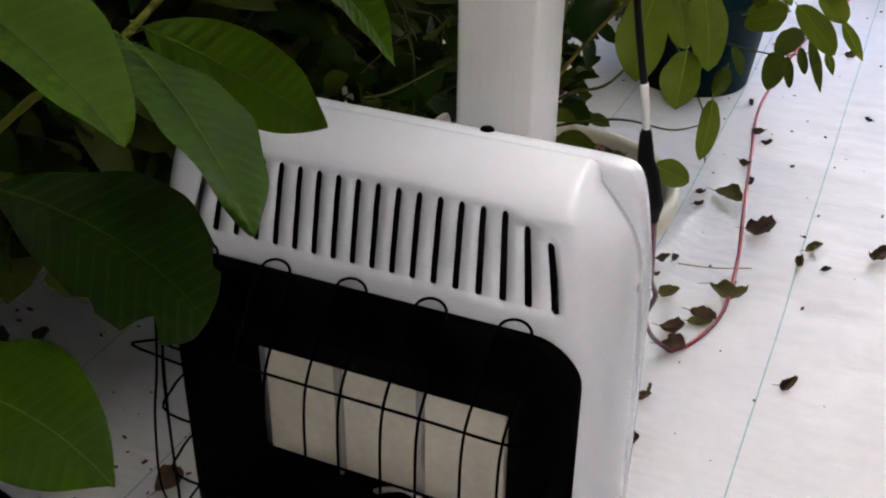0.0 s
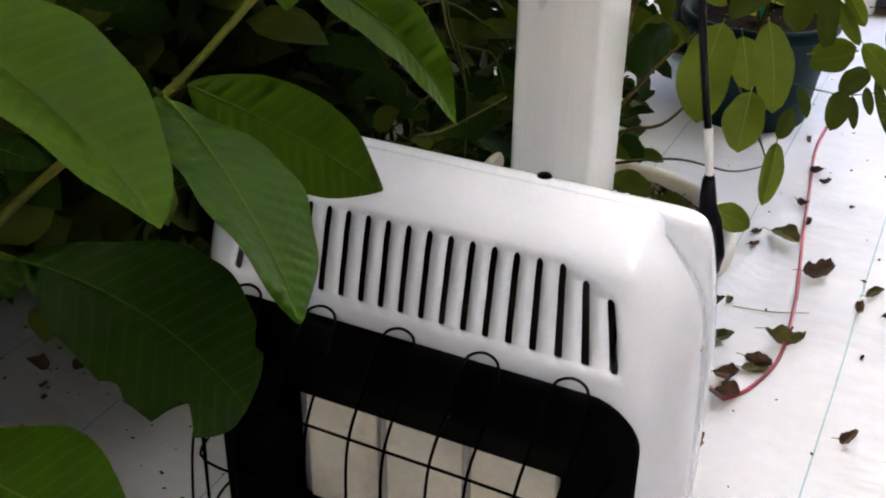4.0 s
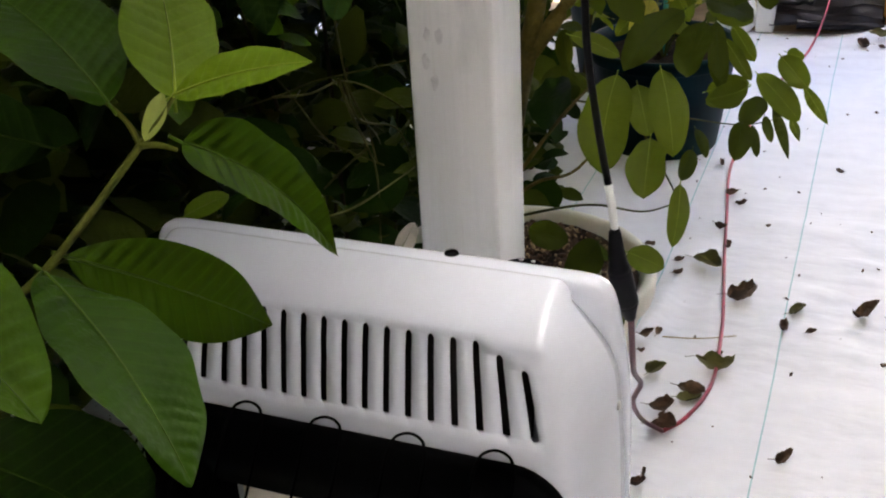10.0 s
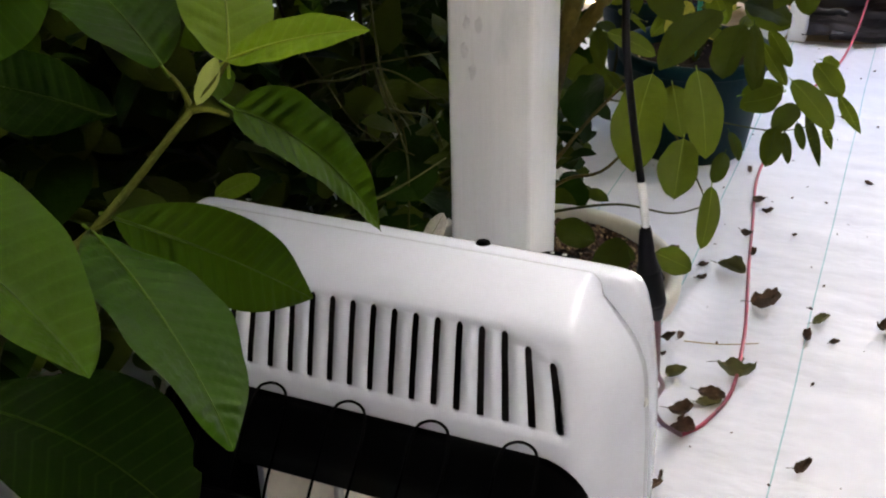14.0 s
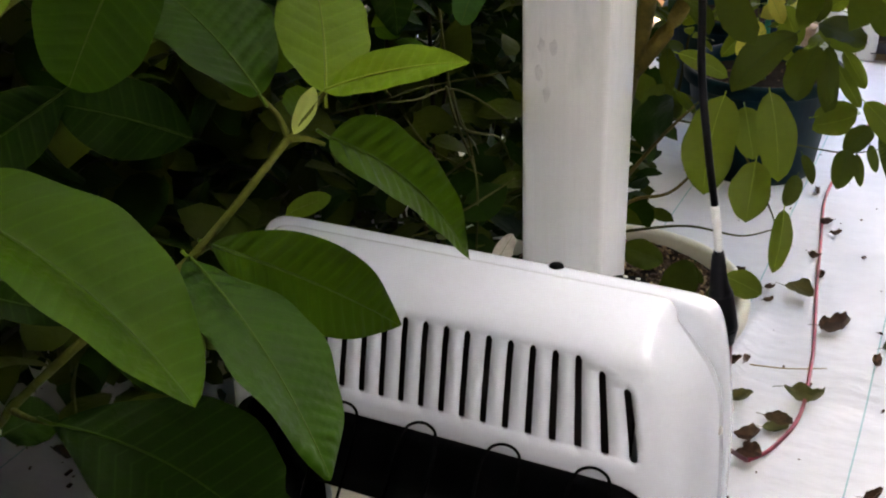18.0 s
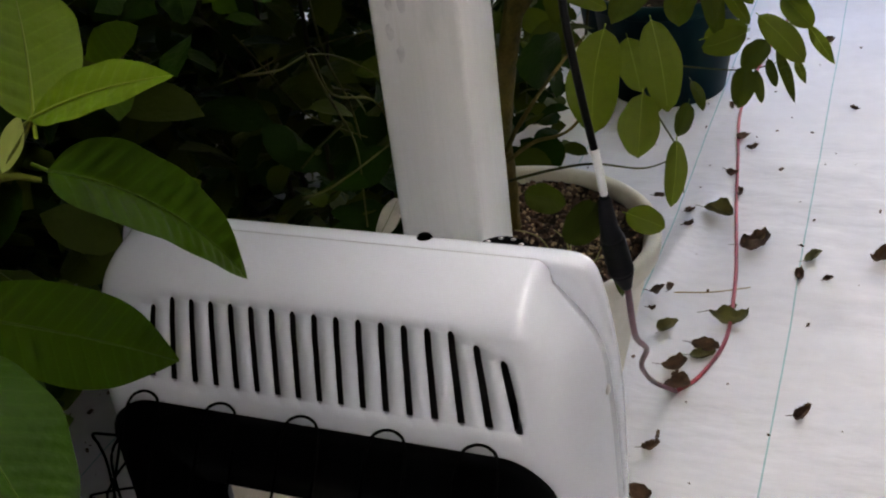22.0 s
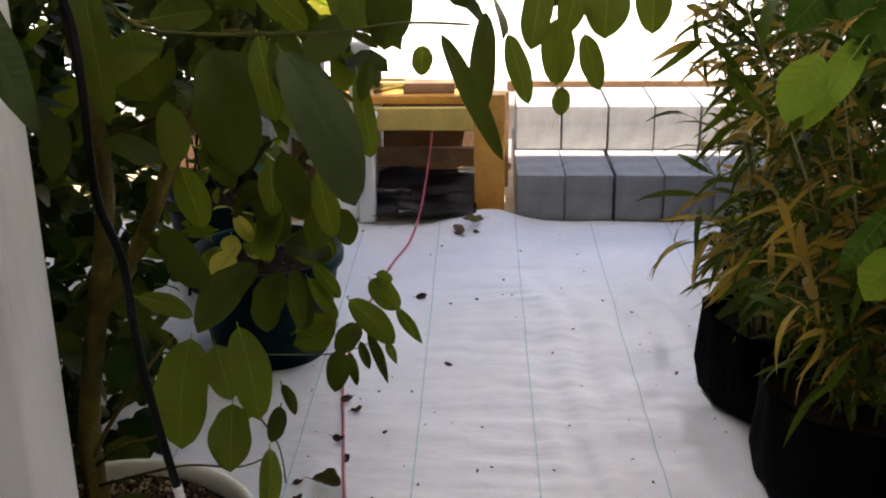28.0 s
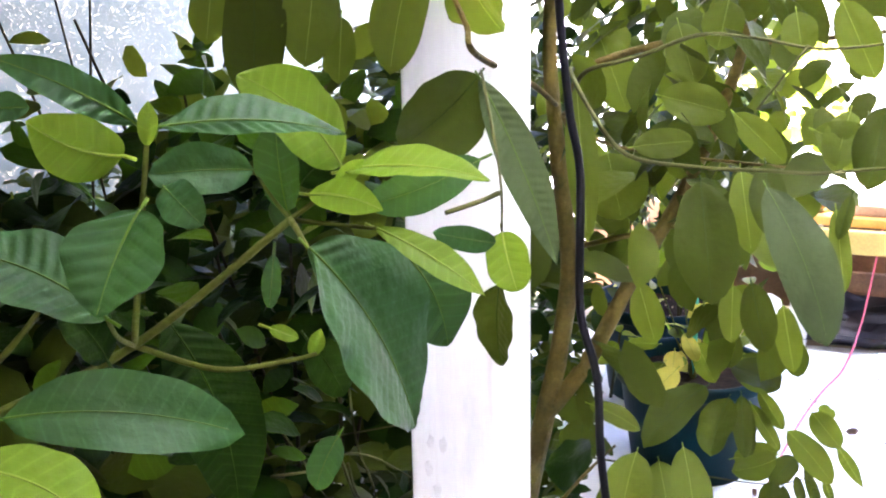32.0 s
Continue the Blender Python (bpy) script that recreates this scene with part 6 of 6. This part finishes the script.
# ---- fallen leaves ----
def fallen(x, y, length, turn, material=None, curl=1.0, seed=0):
    rng = random.Random(seed + 100)
    material = material or M_dead
    bm = bmesh.new()
    rows = blade_verts("oval" if seed % 3 else "big", length, length * rng.uniform(0.55, 0.8), 0.15, 0.0, 18, 5, 0, 0.05, rng)
    roll, lift = rng.uniform(1.1, 1.9) * curl, rng.uniform(0.2, 0.6) * curl
    crumple, lean = 0.09 * min(1.3, curl) ** 1.5, rng.uniform(-0.5, 0.5) * curl
    for r in rows:
        mid = r[5].x
        for k, p in enumerate(r):
            u, v = p.y / length, (p.x - mid) / (length * 0.3)
            # a ragged margin, then the curl across and along, then the crumple
            v *= 1 - (0.10 * max(0.0, noise.noise((u * 7, 3.0 * (k > 5), seed + 0.5))) if abs(k - 5) > 3 else 0.0)
            a = max(-1.9, min(1.9, v * roll + lean * v * (u - 0.3)))
            q = length * 0.3 * v * (math.sin(a) / a if abs(a) > 0.01 else 1.0)
            p.z += length * 0.3 / max(0.3, roll) * (1 - math.cos(a)) * 1.5 + length * lift * (u - 0.45) ** 2 * 2.4
            p.z += length * crumple * (noise.noise((u * 3.5, v * 2.5, seed)) + 0.35 * noise.noise((u * 7, v * 4, seed + 3.0)))
            p.x = mid + q + length * 0.16 * curl * math.sin(2.6 * u + seed) + length * 0.2 * crumple * noise.noise((u * 4, v * 3, seed + 9.0))
            p.y -= length * 0.35 * lift * u * u
    low = min(p.z for r in rows for p in r)
    for r in rows:
        for p in r:
            p.z -= low
    blade(bm, rows)
    tube(bm, [rows[0][5], rows[0][5] + Vector((0.003, -length * 0.12, 0.003)), rows[0][5] + Vector((0.0, -length * 0.26, 0.001))], 0.0009, 0.0006, 5, 3)
    ob = link_mesh("fallen_leaf", bm, material, m=pose(x, y, ground_height(x, y) + 0.002, 0, 0, turn))
    return tagged(ob, "curled wilted green-brown leaf on the fabric" if material is M_dead_green else "curled dry brown leaf on the fabric", "dead leaf", "fallen leaves")


for k, (x, y, size, turn, mt, curl) in enumerate((
        (0.095, 1.856, 0.034, -30, M_dead, 1.4), (0.102, 1.596, 0.035, 10, M_dead, 1.4), (0.133, 1.361, 0.086, -70, M_dead, 1.5), (0.278, 1.313, 0.057, -55, M_dead_green, 0.9),
        (0.279, 1.223, 0.047, -10, M_dead, 1.1), (0.328, 1.242, 0.029, -40, M_dead, 0.8), (0.440, 1.331, 0.075, -5, M_dead, 1.4), (0.494, 1.369, 0.041, -80, M_dead, 1.0),
        (0.489, 1.310, 0.036, -50, M_dead, 1.6), (0.306, 1.086, 0.015, -30, M_dead, 0.8), (0.307, 0.774, 0.050, -70, M_dead, 1.4), (-0.100, 1.568, 0.032, -90, M_dead, 1.2),
        (0.032, 1.496, 0.085, -105, M_dead_green, 0.6), (-0.007, 1.491, 0.030, -30, M_dead, 1.2), (0.000, 1.416, 0.032, -50, M_dead, 1.2), (0.015, 1.131, 0.032, -20, M_dead, 0.9),
        (-0.015, 1.086, 0.046, -80, M_dead, 1.2), (-0.006, 1.037, 0.023, -90, M_dead, 1.3), (0.035, 0.987, 0.056, -20, M_dead_green, 0.9), (0.122, 1.051, 0.091, -60, M_dead_green, 1.3),
        (0.095, 0.972, 0.064, -95, M_dead, 1.0), (0.097, 0.934, 0.058, -75, M_dead_green, 0.4), (0.052, 0.885, 0.062, -87, M_dead, 0.9), (0.067, 0.816, 0.062, -85, M_dead, 0.9),
        (0.082, 0.857, 0.021, -10, M_dead, 1.2), (0.265, 1.378, 0.013, -90, M_dead, 1.0), (0.141, 1.105, 0.035, -30, M_dead, 1.2), (0.062, 0.642, 0.040, -70, M_dead, 1.2),
        (0.080, 0.670, 0.025, -30, M_dead, 1.2), (0.066, 0.535, 0.064, -150, M_dead, 0.8), (-0.554, 1.957, 0.063, -110, M_dead, 0.8))):
    fallen(x, y, size, turn, mt, curl, 200 + k)
fallen(0.022, 2.108, 0.04, 30, seed=18)
fallen(0.086, 1.93, 0.045, 140, seed=19)
fallen(0.06, 1.72, 0.04, 240, seed=20)
fallen(0.349, 2.139, 0.03, 30, seed=21)
fallen(0.219, 2.647, 0.05, 280, seed=22)
fallen(0.446, 3.36, 0.09, 110, M_dead_green, seed=23)
fallen(0.38, 3.28, 0.07, 70, seed=24)
fallen(0.43, 3.27, 0.03, 70, seed=25)
for k, (x, y) in enumerate(((-1.07, 0.32), (-1.12, 0.30), (-1.0, 0.15), (-0.88, 0.1), (-1.18, 0.12), (-0.595, 0.068))):
    fallen(x, y, 0.05 + 0.01 * (k % 3), 70 * k, curl=0.6, seed=40 + k)
bm = bmesh.new()
rng = random.Random(77)
for _ in range(420):
    x, y = (rng.uniform(-1.5, 1.1), rng.uniform(-0.3, 3.4)) if rng.random() < 0.7 else (rng.uniform(-1.4, -0.5), rng.uniform(-0.2, 0.6))
    s = rng.choice((0.002, 0.003, 0.004, 0.006)) * rng.uniform(0.6, 1.2)
    bmesh.ops.create_cube(bm, size=1.0, matrix=Matrix.LocRotScale((x, y, ground_height(x, y) + s * 0.3), Euler((0.3, 0.2, rng.uniform(0, 6))), (s * rng.uniform(1, 2.5), s, s * 0.6)))
litter = link_mesh("litter", bm, M_dead, smooth=False)
tagged(litter, "small dark crumbs of leaf litter scattered on the fabric", "litter", kind="stuff")
tagged(link_mesh("straw", tube(bmesh.new(), [(0.029, 1.146, 0.008), (0.107, 1.161, 0.008), (0.183, 1.194, 0.008)], 0.0012, 0.0008, 6, 5), M_blade_dry), "thin dry straw lying on the fabric", "straw")
# sprouts in the white pot
weed = thing("seedling", "thin pale sprouts growing in the white pot's mix", "plant", (-0.1, 0.72, 0.316))
for k in range(8):
    a, r = k * 0.9, 0.02 + 0.012 * (k % 4)
    part("sprout", tube(bmesh.new(), [(r * math.cos(a), r * math.sin(a), -0.01), (1.5 * r * math.cos(a + 0.4), 1.5 * r * math.sin(a + 0.4), 0.03), (2.0 * r * math.cos(a + 0.9), 2.0 * r * math.sin(a + 0.9), 0.035 + 0.008 * (k % 3))], 0.0016, 0.0009, 6, 4), M_cane, weed)
for k in (0, 1):
    x, y, r, hh = BAGS[k]
    p = thing("bamboo", "drooping cane leaves hanging over the grow bag's rim", "bamboo", (0, 0, 0), "cane plants")
    rng = random.Random(90 + k)
    lines = []
    for n in range(9):
        a = 2.2 + n * 0.42
        pts = [(x + 0.1 * math.cos(a), y + 0.1 * math.sin(a), hh - 0.06), (x + 0.17 * math.cos(a), y + 0.17 * math.sin(a), hh + 0.2), (x + 0.27 * math.cos(a), y + 0.27 * math.sin(a), hh + 0.24)]
        lines.append(pts)
        part("cane", tube(bmesh.new(), pts, 0.003, 0.0015, 6, 4), M_cane, p)
    foliage("leaves", p, [M_blade, M_blade, M_blade_dry], 150, along(lines, 0.03, 0.3), (0.1, 0.2), 95 + k, "blade", up=0.5, droop=0.5, hang=0.6, ratio=0.11)
